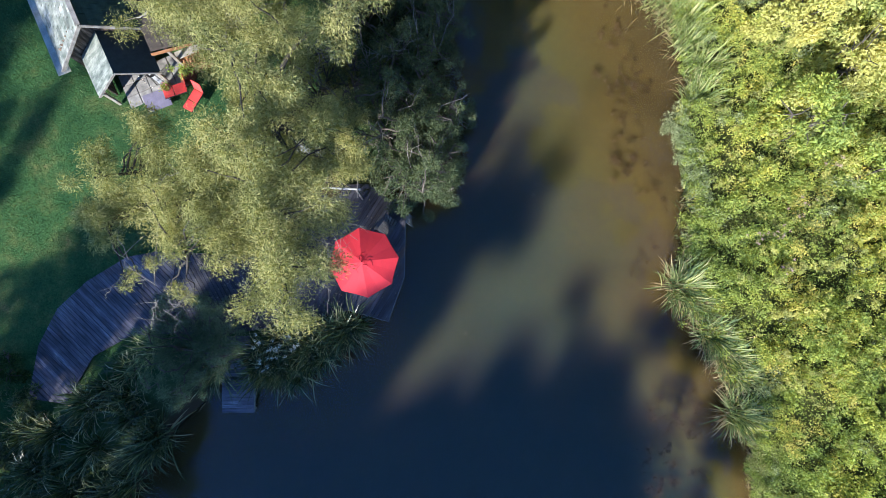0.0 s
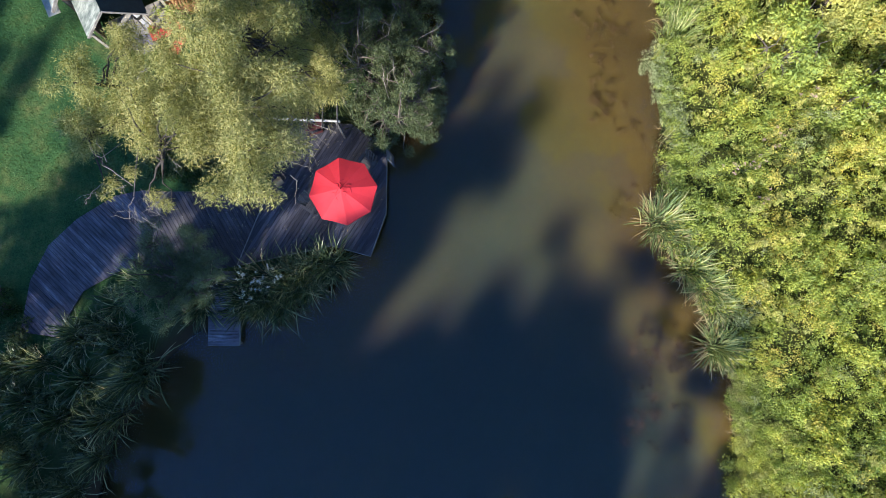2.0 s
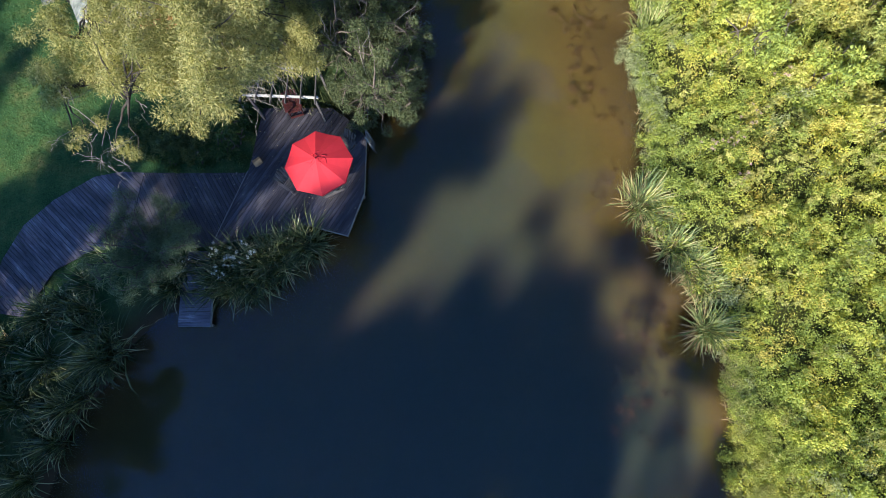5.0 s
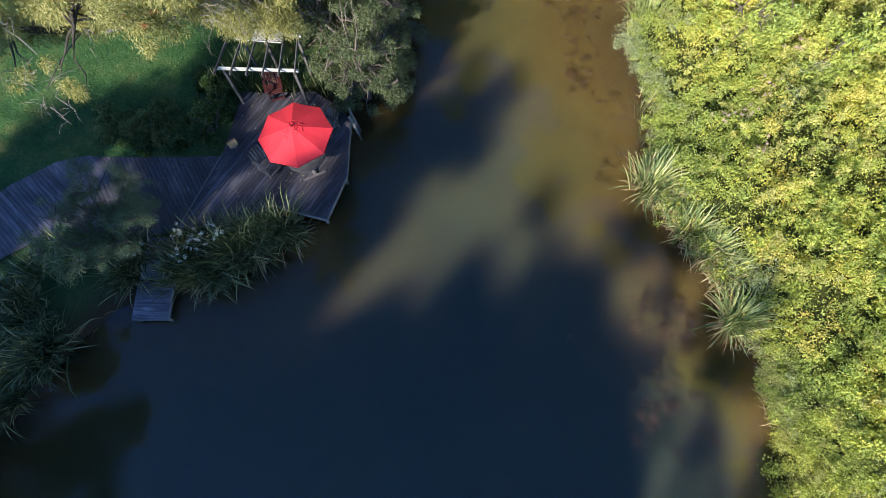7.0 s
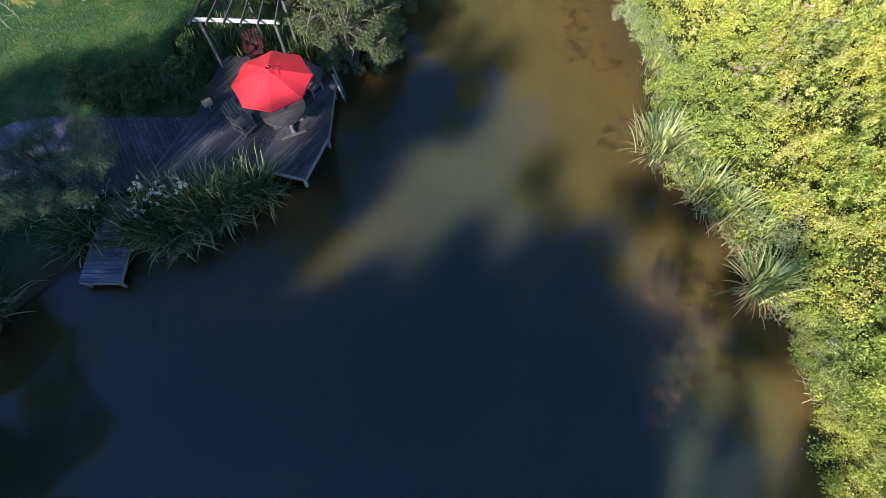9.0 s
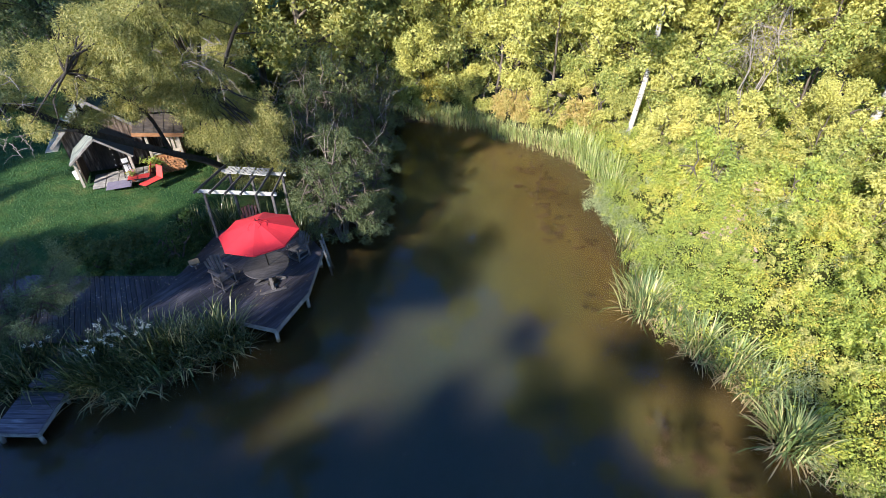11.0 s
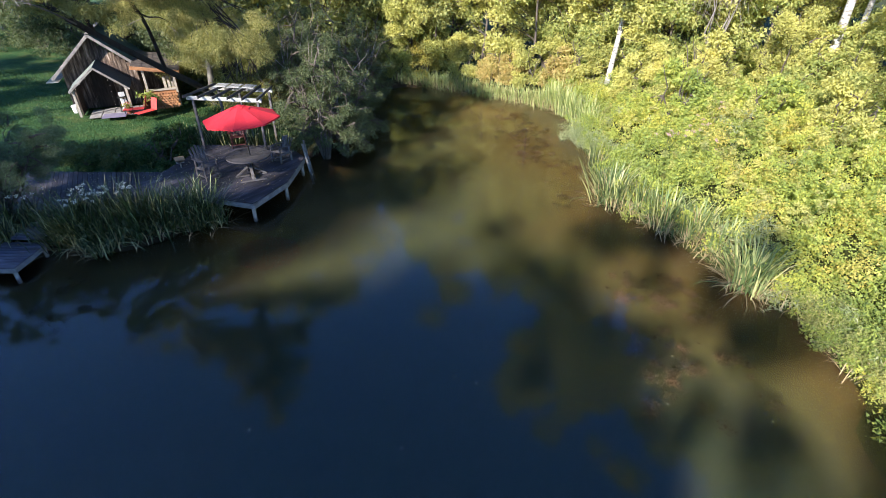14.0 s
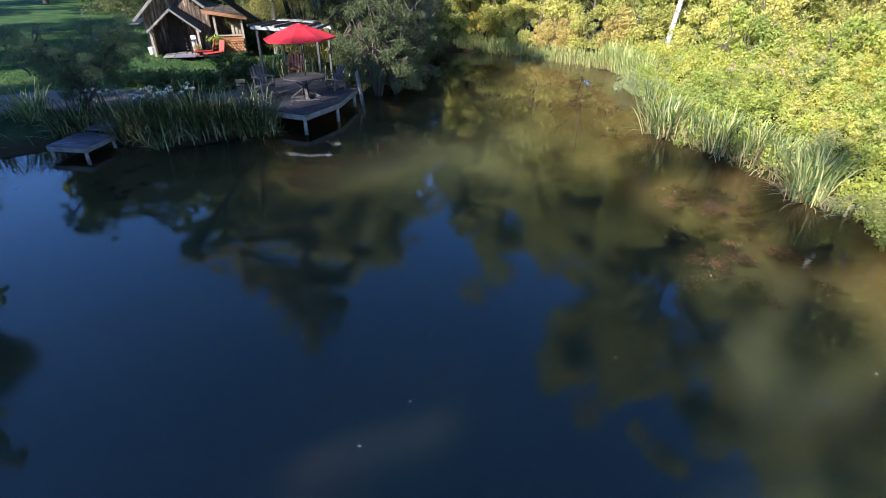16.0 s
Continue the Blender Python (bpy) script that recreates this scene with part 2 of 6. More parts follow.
PORCH_BOARD = surface("grey_green_roof_boards", [(0.3, (0.045, 0.058, 0.050)), (0.5, (0.13, 0.145, 0.125)), (0.7, (0.27, 0.285, 0.25))], 2.2, 0.8, bump=0.4, stretch=(1, 3, 1), fine=20)
DARK_ROOF = surface("brown_roof_sheet", [(0.3, (0.040, 0.030, 0.024)), (0.6, (0.10, 0.078, 0.06)), (0.8, (0.18, 0.15, 0.125))], 3.0, 0.8, bump=0.4, fine=20)
TIN = surface("pale_tin", [(0.3, (0.22, 0.21, 0.17)), (0.7, (0.46, 0.44, 0.37))], 3.0, 0.45, 0.3, bump=0.2)
SLATE = surface("dark_roll_roofing", [(0.3, (0.016, 0.03, 0.032)), (0.7, (0.035, 0.055, 0.055))], 4.0, 0.75, bump=0.3)
STONE = surface("flagstone", [(0.3, (0.14, 0.13, 0.12)), (0.7, (0.32, 0.30, 0.27))], 4.0, 0.85, bump=0.5, per="object", spread=0.2)
RED_PAINT = surface("dark_red_paint", [(0.3, (0.040, 0.007, 0.006)), (0.7, (0.085, 0.014, 0.011))], 5.0, 0.6, bump=0.2)
TAN_WOOD = surface("tan_wood", [(0.3, (0.19, 0.12, 0.055)), (0.7, (0.32, 0.22, 0.11))], 6.0, 0.75, bump=0.3)
RED_CLOTH = surface("red_canvas", [(0.3, (0.44, 0.010, 0.020)), (0.7, (0.54, 0.016, 0.028))], 2.5, 0.8, bump=0.25, fine=120, dist=0.003)
RED_SLING = surface("red_sling", [(0.3, (0.50, 0.035, 0.03)), (0.7, (0.64, 0.06, 0.045))], 3.0, 0.7, bump=0.2, fine=90)
DARK_METAL = surface("dark_metal", [(0.3, (0.02, 0.02, 0.02)), (0.7, (0.05, 0.048, 0.045))], 8.0, 0.45, 0.8, bump=0.1)
TERRACOTTA = surface("terracotta", [(0.3, (0.17, 0.045, 0.025)), (0.7, (0.28, 0.09, 0.05))], 5.0, 0.8, bump=0.2)
WHITE_PLASTIC = surface("white_plastic", [(0.3, (0.70, 0.70, 0.68)), (0.7, (0.80, 0.80, 0.78))], 4.0, 0.4, bump=0.05)
BARK = surface("grey_brown_bark", [(0.3, (0.055, 0.043, 0.032)), (0.6, (0.12, 0.098, 0.075)), (0.8, (0.20, 0.17, 0.14))], 3.0, 0.9, bump=0.9, stretch=(3, 3, 0.6), dist=0.03)
DARK_BARK = surface("dark_wet_bark", [(0.3, (0.018, 0.014, 0.010)), (0.7, (0.06, 0.048, 0.036))], 3.0, 0.9, bump=0.9, stretch=(3, 3, 0.6), dist=0.03)
PALE_BARK = surface("pale_grey_bark", [(0.3, (0.16, 0.14, 0.115)), (0.7, (0.36, 0.33, 0.28))], 3.0, 0.85, bump=0.7, stretch=(3, 3, 0.6), dist=0.02)
BIRCH = surface("white_bark", [(0.36, (0.09, 0.08, 0.068)), (0.46, (0.40, 0.38, 0.34)), (0.75, (0.70, 0.68, 0.62))], 3.2, 0.7, bump=0.4, stretch=(1.5, 1.5, 4))
DRY_TWIG = surface("pale_dead_wood", [(0.3, (0.13, 0.11, 0.09)), (0.7, (0.28, 0.25, 0.21))], 5.0, 0.85, bump=0.3)
L_WILLOW = leaf_mat("willow_leaves", [(0.1, (0.108, 0.133, 0.047)), (0.4, (0.249, 0.254, 0.090)), (0.65, (0.400, 0.376, 0.141)), (0.95, (0.562, 0.498, 0.207))], patch=0.45)
L_SHRUB = leaf_mat("grey_willow_leaves", [(0.1, (0.048, 0.072, 0.037)), (0.5, (0.101, 0.132, 0.063)), (0.9, (0.211, 0.229, 0.114))])
L_FEATHER = leaf_mat("dark_feathery_leaves", [(0.1, (0.049, 0.080, 0.048)), (0.5, (0.113, 0.157, 0.090)), (0.9, (0.232, 0.275, 0.161))])
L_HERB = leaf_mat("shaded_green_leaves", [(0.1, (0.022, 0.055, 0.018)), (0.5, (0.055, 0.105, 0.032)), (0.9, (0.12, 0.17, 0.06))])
L_BANK = leaf_mat("bank_leaves", [(0.1, (0.130, 0.195, 0.058)), (0.4, (0.295, 0.362, 0.088)), (0.65, (0.450, 0.490, 0.100)), (0.95, (0.72, 0.57, 0.11))], patch=0.6)
L_GOLD = leaf_mat("golden_leaves", [(0.1, (0.30, 0.33, 0.09)), (0.5, (0.52, 0.47, 0.12)), (0.9, (0.68, 0.53, 0.12))])
L_GREYGREEN = leaf_mat("grey_green_leaves", [(0.1, (0.18, 0.23, 0.10)), (0.5, (0.33, 0.37, 0.19)), (0.9, (0.48, 0.49, 0.29))])
L_WOOD = leaf_mat("wood_leaves", [(0.1, (0.231, 0.258, 0.081)), (0.4, (0.441, 0.443, 0.133)), (0.7, (0.609, 0.572, 0.180)), (0.95, (0.756, 0.639, 0.218))], patch=0.55)
L_GREENWOOD = leaf_mat("green_wood_leaves", [(0.1, (0.148, 0.201, 0.060)), (0.45, (0.342, 0.382, 0.110)), (0.8, (0.570, 0.551, 0.180)), (0.95, (0.707, 0.615, 0.220))], patch=0.45)
L_MIDWOOD = leaf_mat("olive_wood_leaves", [(0.1, (0.157, 0.194, 0.066)), (0.5, (0.347, 0.357, 0.120)), (0.9, (0.582, 0.525, 0.190))], patch=0.5)
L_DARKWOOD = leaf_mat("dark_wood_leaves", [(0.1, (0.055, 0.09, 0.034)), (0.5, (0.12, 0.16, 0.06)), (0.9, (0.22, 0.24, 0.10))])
L_RUST = leaf_mat("rust_leaves", [(0.1, (0.32, 0.32, 0.10)), (0.5, (0.50, 0.42, 0.15)), (0.9, (0.60, 0.42, 0.18))])
L_REED = leaf_mat("reed_blades", [(0.05, (0.05, 0.090, 0.034)), (0.5, (0.17, 0.225, 0.080)), (0.75, (0.33, 0.365, 0.14)), (0.95, (0.58, 0.52, 0.25))], 0.5, 0.25, 0.2)
L_FARREED = leaf_mat("pale_reed_blades", [(0.05, (0.16, 0.22, 0.075)), (0.5, (0.34, 0.40, 0.14)), (0.95, (0.62, 0.56, 0.28))], 0.45, 0.3, 0.35)
# Dark stops hold the bank's shade; the two palest paint sky glints on blades.
L_DARKREED = leaf_mat("shade_dark_reed_blades", [(0.05, (0.016, 0.034, 0.010)), (0.6, (0.064, 0.091, 0.028)), (0.80, (0.139, 0.158, 0.058)), (0.9, (0.325, 0.316, 0.147)), (0.99, (0.604, 0.514, 0.294))], 0.30, 0.2, 0.12)
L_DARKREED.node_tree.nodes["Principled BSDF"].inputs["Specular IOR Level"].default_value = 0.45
L_GRASS = leaf_mat("grass_blades", [(0.1, (0.034, 0.075, 0.022)), (0.5, (0.058, 0.122, 0.036)), (0.9, (0.13, 0.155, 0.055))], 0.6, 0.3, 0.4)
L_WHITE = leaf_mat("white_florets", [(0.1, (0.52, 0.52, 0.44)), (0.9, (0.75, 0.74, 0.66))], 0.7, 0.2, 0.2)
L_PINK = leaf_mat("faded_pink_florets", [(0.1, (0.36, 0.24, 0.22)), (0.9, (0.52, 0.36, 0.31))], 0.7, 0.2, 0.2)
L_WEED = leaf_mat("brown_pond_weed", [(0.1, (0.018, 0.012, 0.007)), (0.5, (0.038, 0.025, 0.013)), (0.9, (0.065, 0.043, 0.021))], 0.9, 0.1, 0.3)
L_SILTWEED = leaf_mat("silty_brown_weed", [(0.1, (0.042, 0.026, 0.014)), (0.5, (0.090, 0.052, 0.026)), (0.9, (0.15, 0.088, 0.048))], 0.9, 0.1, 0.4)
L_FALLEN = leaf_mat("fallen_leaves", [(0.1, (0.55, 0.50, 0.40)), (0.5, (0.60, 0.48, 0.16)), (0.9, (0.75, 0.72, 0.62))], 0.6, 0.1, 0.2)
L_FLOWERS = leaf_mat("mixed_petals", [(0.1, (0.55, 0.12, 0.35)), (0.5, (0.62, 0.10, 0.05)), (0.9, (0.75, 0.50, 0.05))], 0.6, 0.2, 0.0)


# ---- mesh helpers ----
RNG = np.random.default_rng(7)


def mesh_of(name, verts, faces, mat, smooth=False):
    """A mesh from arrays: verts (n, 3), faces (m, 3 or 4)."""
    me = bpy.data.meshes.new(name)
    verts, faces = np.asarray(verts, np.float32), np.asarray(faces, np.int32)
    k = faces.shape[1]
    me.vertices.add(len(verts))
    me.vertices.foreach_set("co", verts.ravel())
    me.loops.add(faces.size)
    me.loops.foreach_set("vertex_index", faces.ravel())
    me.polygons.add(len(faces))
    me.polygons.foreach_set("loop_start", np.arange(0, faces.size, k, dtype=np.int32))
    me.polygons.foreach_set("use_smooth", np.full(len(faces), smooth))
    me.materials.append(mat)
    me.update(calc_edges=True)
    return me


def child(name, me, parent, label="", kind=""):
    ob = tagged(new(name, me), kind=kind)
    ob.parent = parent
    if label:
        ob["label"] = label
    return ob


def part(name, bm, mat, parent, label="", smooth=False):
    me = bpy.data.meshes.new(name)
    bm.to_mesh(me)
    bm.free()
    me.materials.append(mat)
    if smooth:
        me.polygons.foreach_set("use_smooth", np.ones(len(me.polygons), bool))
    return child(name, me, parent, label)


def thing(name, label, category, m=None, group="", kind=""):
    ob = new(name)
    if m is not None:
        ob.matrix_basis = m
    return tagged(ob, label, category, group, kind)


def box(size, at=(0, 0, 0), turn=None, bevel=0.0, bm=None):
    """A bevelled box with its centre at the given place."""
    bm = bm or bmesh.new()
    m = Matrix.Translation(at) @ (turn or Matrix()) @ Matrix.Diagonal((*size, 1))
    made = bmesh.ops.create_cube(bm, size=1, matrix=m)
    if bevel:
        edges = list({e for v in made["verts"] for e in v.link_edges})
        bmesh.ops.bevel(bm, geom=edges, offset=bevel, segments=1, affect="EDGES")
    return bm


def beam(a, b, w, h, bevel=0.006, bm=None):
    """A squared timber from a to b."""
    a, b = Vector(a), Vector(b)
    d = b - a
    q = d.to_track_quat("X", "Z").to_matrix().to_4x4()
    return box((d.length, w, h), (a + b) / 2, q, bevel, bm)


def rod(a, b, r1, r2=None, n=10, bm=None):
    a, b = Vector(a), Vector(b)
    d = b - a
    bm = bm or bmesh.new()
    m = Matrix.Translation((a + b) / 2) @ d.to_track_quat("Z", "Y").to_matrix().to_4x4()
    bmesh.ops.create_cone(bm, cap_ends=True, segments=n, radius1=r1, radius2=r1 if r2 is None else r2, depth=d.length, matrix=m)
    return bm


def prism(poly, z0, z1, bm=None):
    """A plan polygon drawn up from z0 to z1."""
    bm = bm or bmesh.new()
    lo = [bm.verts.new((x, y, z0)) for x, y in poly]
    hi = [bm.verts.new((x, y, z1)) for x, y in poly]
    bm.faces.new(hi)
    bm.faces.new(lo[::-1])
    for i in range(len(poly)):
        j = (i + 1) % len(poly)
        bm.faces.new((lo[i], lo[j], hi[j], hi[i]))
    bmesh.ops.recalc_face_normals(bm, faces=bm.faces[:])
    return bm


def clip(poly, n, c):
    """The part of a plan polygon where n . p <= c."""
    out = []
    for i, p in enumerate(poly):
        q = poly[(i + 1) % len(poly)]
        dp, dq = n[0] * p[0] + n[1] * p[1] - c, n[0] * q[0] + n[1] * q[1] - c
        if dp <= 0:
            out.append(p)
        if dp * dq < 0:
            k = dp / (dp - dq)
            out.append((p[0] + k * (q[0] - p[0]), p[1] + k * (q[1] - p[1])))
    return out


def tubes(lines, n=7):
    """Tapered tubes along polylines [(points, radii)], as arrays."""
    V, F, base = [], [], 0
    ang = np.linspace(0, 2 * np.pi, n, endpoint=False)
    for pts, rad in lines:
        pts = np.asarray(pts, float)
        d = np.gradient(pts, axis=0)
        d /= np.linalg.norm(d, axis=1, keepdims=True) + 1e-9
        ref = np.where(np.abs(d[:, 2:]) < 0.9, np.array([[0, 0, 1.0]]), np.array([[1.0, 0, 0]]))
        u = np.cross(d, ref)
        u /= np.linalg.norm(u, axis=1, keepdims=True) + 1e-9
        w = np.cross(d, u)
        ring = pts[:, None] + np.asarray(rad)[:, None, None] * (u[:, None] * np.cos(ang)[None, :, None] + w[:, None] * np.sin(ang)[None, :, None])
        V.append(ring.reshape(-1, 3))
        for i in range(len(pts) - 1):
            a = base + i * n + np.arange(n)
            b = base + i * n + (np.arange(n) + 1) % n
            F.append(np.stack([a, b, b + n, a + n], 1))
        base += len(pts) * n
    return np.concatenate(V), np.concatenate(F)


def bend(a, b, r1, r2, k=6, sag=0.0, wob=0.06):
    """A wandering limb from a to b."""
    a, b = np.asarray(a, float), np.asarray(b, float)
    t = np.linspace(0, 1, k)[:, None]
    L = np.linalg.norm(b - a)
    p = a + (b - a) * t + RNG.normal(0, wob * L, (k, 3)) * (t * (1 - t) * 2)
    p[:, 2] += sag * L * (t[:, 0] * (1 - t[:, 0])) * 4
    return p, np.linspace(r1, r2, k)


def spline(points, r1, r2, k=14):
    """A smooth limb through the given places."""
    P = np.asarray(points, float)
    t = np.linspace(0, len(P) - 1, k)
    i = np.clip(t.astype(int), 0, len(P) - 2)
    f = (t - i)[:, None]
    g = np.gradient(P, axis=0)
    h = f * f * (3 - 2 * f)
    q = P[i] * (1 - h) + P[i + 1] * h + (g[i] * (1 - f) - g[i + 1] * f) * f * (1 - f)
    return q, np.linspace(r1, r2, k)


def unit(v):
    return v / (np.linalg.norm(v, axis=-1, keepdims=True) + 1e-9)


def leaves(P, D, L, Wd, folded=False):
    """One leaf per place P along D: arrays of corners and faces, a pointed face or a folded one."""
    n = len(P)
    S = unit(np.cross(D, RNG.normal(size=(n, 3))))
    N = np.cross(D, S)
    L, Wd = np.asarray(L).reshape(-1, 1) * np.ones((n, 1)), np.asarray(Wd).reshape(-1, 1) * np.ones((n, 1))
    if not folded:
        side = RNG.uniform(-0.25, 0.25, (n, 1))
        V = np.stack([P + D * L * 0.1 + S * Wd * (0.55 + side), P + D * L, P - S * Wd * (0.55 - side)], 1).reshape(-1, 3)
        return V, np.arange(3 * n).reshape(n, 3)
    mid = P + D * L * 0.45 + N * L * 0.06
    V = np.stack([P, mid + S * Wd * 0.5, P + D * L - N * L * 0.05, mid - S * Wd * 0.5], 1).reshape(-1, 3)
    return V, np.arange(4 * n).reshape(n, 4)


def clump_leaves(C, R, count, size, slim=0.3, droop=0.2, shell=0.55, flat=0.8, folded=False):
    """Leaves round clump centres C (n, 3) of radius R: thick at the rim, pointing out and hanging by droop."""
    C = np.asarray(C, float)
    R = np.asarray(R, float) * np.ones(len(C))
    i = RNG.choice(len(C), count, p=R ** 2 / (R ** 2).sum())
    d = unit(RNG.normal(size=(count, 3)))
    r = R[i] * (shell + (1 - shell) * RNG.random(count)) * RNG.uniform(0.75, 1.15, count)
    off = d * r[:, None]
    off[:, 2] *= flat
    D = d * 0.7 + RNG.normal(0, 0.6, (count, 3))
    D[:, 2] -= droop
    L = size * RNG.uniform(0.6, 1.4, count)
    return leaves(C[i] + off, unit(D), L, L * slim * RNG.uniform(0.8, 1.2, count), folded)


def blades(P, L, Wd, lean=0.5, curl=0.6, az=None):
    """Arching strap leaves from places P: three quads each."""
    n = len(P)
    az = RNG.uniform(0, 2 * np.pi, n) if az is None else az
    L, Wd = L * np.ones(n), Wd * np.ones(n)
    out = np.stack([np.cos(az), np.sin(az), np.zeros(n)], 1)
    side = np.stack([-np.sin(az), np.cos(az), np.zeros(n)], 1)
    a0 = np.abs(RNG.normal(0, lean, n)).clip(0, 1.3)
    a1 = a0 + np.abs(RNG.normal(curl, curl * 0.5, n))
    pts, p = [P], P
    for k in range(3):
        a = (a0 + (a1 - a0) * (k / 2) ** 1.5)[:, None]
        p = p + (out * np.sin(a) + np.array([[0, 0, 1.0]]) * np.cos(a)) * (L * (0.42, 0.33, 0.25)[k])[:, None]
        pts.append(p)
    V = []
    for q, w in zip(pts, (0.8, 1.0, 0.7, 0.06)):
        V += [q - side * (Wd * w / 2)[:, None], q + side * (Wd * w / 2)[:, None]]
    V = np.stack(V, 1).reshape(-1, 3)
    b = np.arange(n)[:, None] * 8
    F = np.concatenate([b + np.array([[0, 1, 3, 2]]), b + np.array([[2, 3, 5, 4]]), b + np.array([[4, 5, 7, 6]])])
    return V, F


# ---- pond and ground ----
SHORE = [(0, -24.5), (-8.5, -22.5), (-12.5, -18), (-12.8, -13), (-12.3, -10.4), (-11.2, -8.8), (-10.5, -7.5), (-9.3, -6.3), (-7.4, -5.5), (-5.8, -5.5), (-4.7, -4.7), (-4.3, -3.5),
         (-4.4, -1.0), (-3.6, 0.6), (-2.6, 1.5), (-1.5, 2.3), (-0.9, 3.8), (-1.2, 6.2), (-2.5, 9.0), (-2.2, 11.5), (-0.6, 13.4), (2.7, 13.8), (4.7, 13.1), (6.7, 11.8),
         (8.2, 9.8), (9.0, 8.0), (9.5, 5.8), (8.7, 4.6), (9.0, 2.2), (9.3, 0.2), (8.9, -1.3), (8.6, -2.4), (9.4, -4.0), (10.2, -5.6), (10.7, -7.2), (11.4, -8.6),
         (11.3, -10.5), (11.2, -14), (11.2, -20), (8, -24)]


def shore_distance(x, y):
    """Metres from the shoreline, minus inside the pond."""
    P = np.array(SHORE, float)
    Q = np.roll(P, -1, axis=0)
    best, inside = np.full(x.shape, 1e9), np.zeros(x.shape, bool)
    for (ax, ay), (bx, by) in zip(P, Q):
        t = np.clip(((x - ax) * (bx - ax) + (y - ay) * (by - ay)) / ((bx - ax) ** 2 + (by - ay) ** 2), 0, 1)
        best = np.minimum(best, np.hypot(x - ax - t * (bx - ax), y - ay - t * (by - ay)))
        hit = ((ay > y) != (by > y)) & (x < (bx - ax) * (y - ay) / (by - ay + 1e-12) + ax)
        inside ^= hit
    return np.where(inside, -best, best)


def wave(x, y, s):
    return np.sin(x * s + 1.3 * np.sin(y * s * 0.7 + 0.5)) * np.cos(y * s * 1.1 + 1.7 * np.sin(x * s * 0.5))


def ground_z(x, y, sheet=""):
    d = shore_distance(x, y)
    east = 1 / (1 + np.exp(-np.clip(x - 3, -9, 9) * 1.2))
    north = 1 / (1 + np.exp(-np.clip(y - 0.5, -9, 9) * 0.8))
    rate = 0.42 * (1 - east) + east * (0.34 * (1 - north) + 0.13 * north)
    south = 1 / (1 + np.exp(np.clip(y + 9.6, -9, 9) * 1.8))
    rate = rate * (1 + 2.3 * south * east)
    bed = -1.6 * (1 - np.exp(rate * np.minimum(d, 0) / 1.1)) + 0.05 * wave(x, y, 1.3) * np.clip(-d, 0, 1)
    up = np.maximum(d, 0)
    land = 0.40 * (1 - np.exp(-up * 0.95)) + np.minimum(0.04 * np.maximum(d - 4, 0), 1.5) + 0.3 * (1 / (1 + np.exp(-np.clip(x - 10.5, -9, 9)))) * np.clip(d - 0.5, 0, 1)
    land = land + 0.03 * wave(x, y, 0.6) * np.clip(d, 0, 1)
    if sheet == "bed":
        return np.where(d < 0, bed, -0.35 * up)
    if sheet == "land":
        return np.where(d < 0, 1.3 * d, land)
    return np.where(d < 0, bed, land)


def make_ground_sheet():
    xs = np.concatenate([[-900, -400, -200, -120, -80, -60, -48, -38], np.arange(-30, 30.01, 0.33), [38, 48, 60, 80, 120, 200, 400, 900]])
    ys = np.concatenate([[-900, -400, -200, -120, -80, -60, -48], np.arange(-40, 34.01, 0.33), [42, 52, 66, 90, 130, 200, 400, 900]])
    X, Y = np.meshgrid(xs, ys)
    nx, ny = len(xs), len(ys)
    i = (np.arange(ny - 1)[:, None] * nx + np.arange(nx - 1)[None]).ravel()
    F = np.stack([i, i + 1, i + 1 + nx, i + nx], 1)
    D = shore_distance(X, Y).ravel()[F]
    for name, sheet, f, mat, label, cat in (("ground", "land", F[D.max(1) > -0.5], GROUND, "mown green lawn and earth banks round the pond", "ground"), ("pond_bed", "bed", F[D.min(1) < 0.5], MURK, "silty brown pond bed under murky water", "pond bed")):
        V = np.stack([X, Y, ground_z(X, Y, sheet)], -1).reshape(-1, 3)
        used = np.unique(f)
        remap = np.zeros(len(V), np.int32)
        remap[used] = np.arange(len(used))
        tagged(new(name, mesh_of(name, V[used], remap[f], mat, True)), label, cat, kind="structure")


make_ground_sheet()


def make_water_sheet():
    P = [(x, y) for x, y in SHORE]
    cx, cy = 1.0, -2.0
    bm = bmesh.new()
    grown = []
    for x, y in P:
        d = Vector((x - cx, y - cy)).normalized() * 0.5
        grown.append(bm.verts.new((x + d.x, y + d.y, 0)))
    f = bm.faces.new(grown)
    f.normal_update()
    if f.normal.z < 0:
        f.normal_flip()
    bmesh.ops.triangulate(bm, faces=[f])
    me = bpy.data.meshes.new("water")
    bm.to_mesh(me)
    bm.free()
    me.materials.append(WATER)
    w = tagged(new("water", me), "still dark pond water reflecting blue sky and trees", "water", kind="structure")
    w.visible_shadow = False


make_water_sheet()


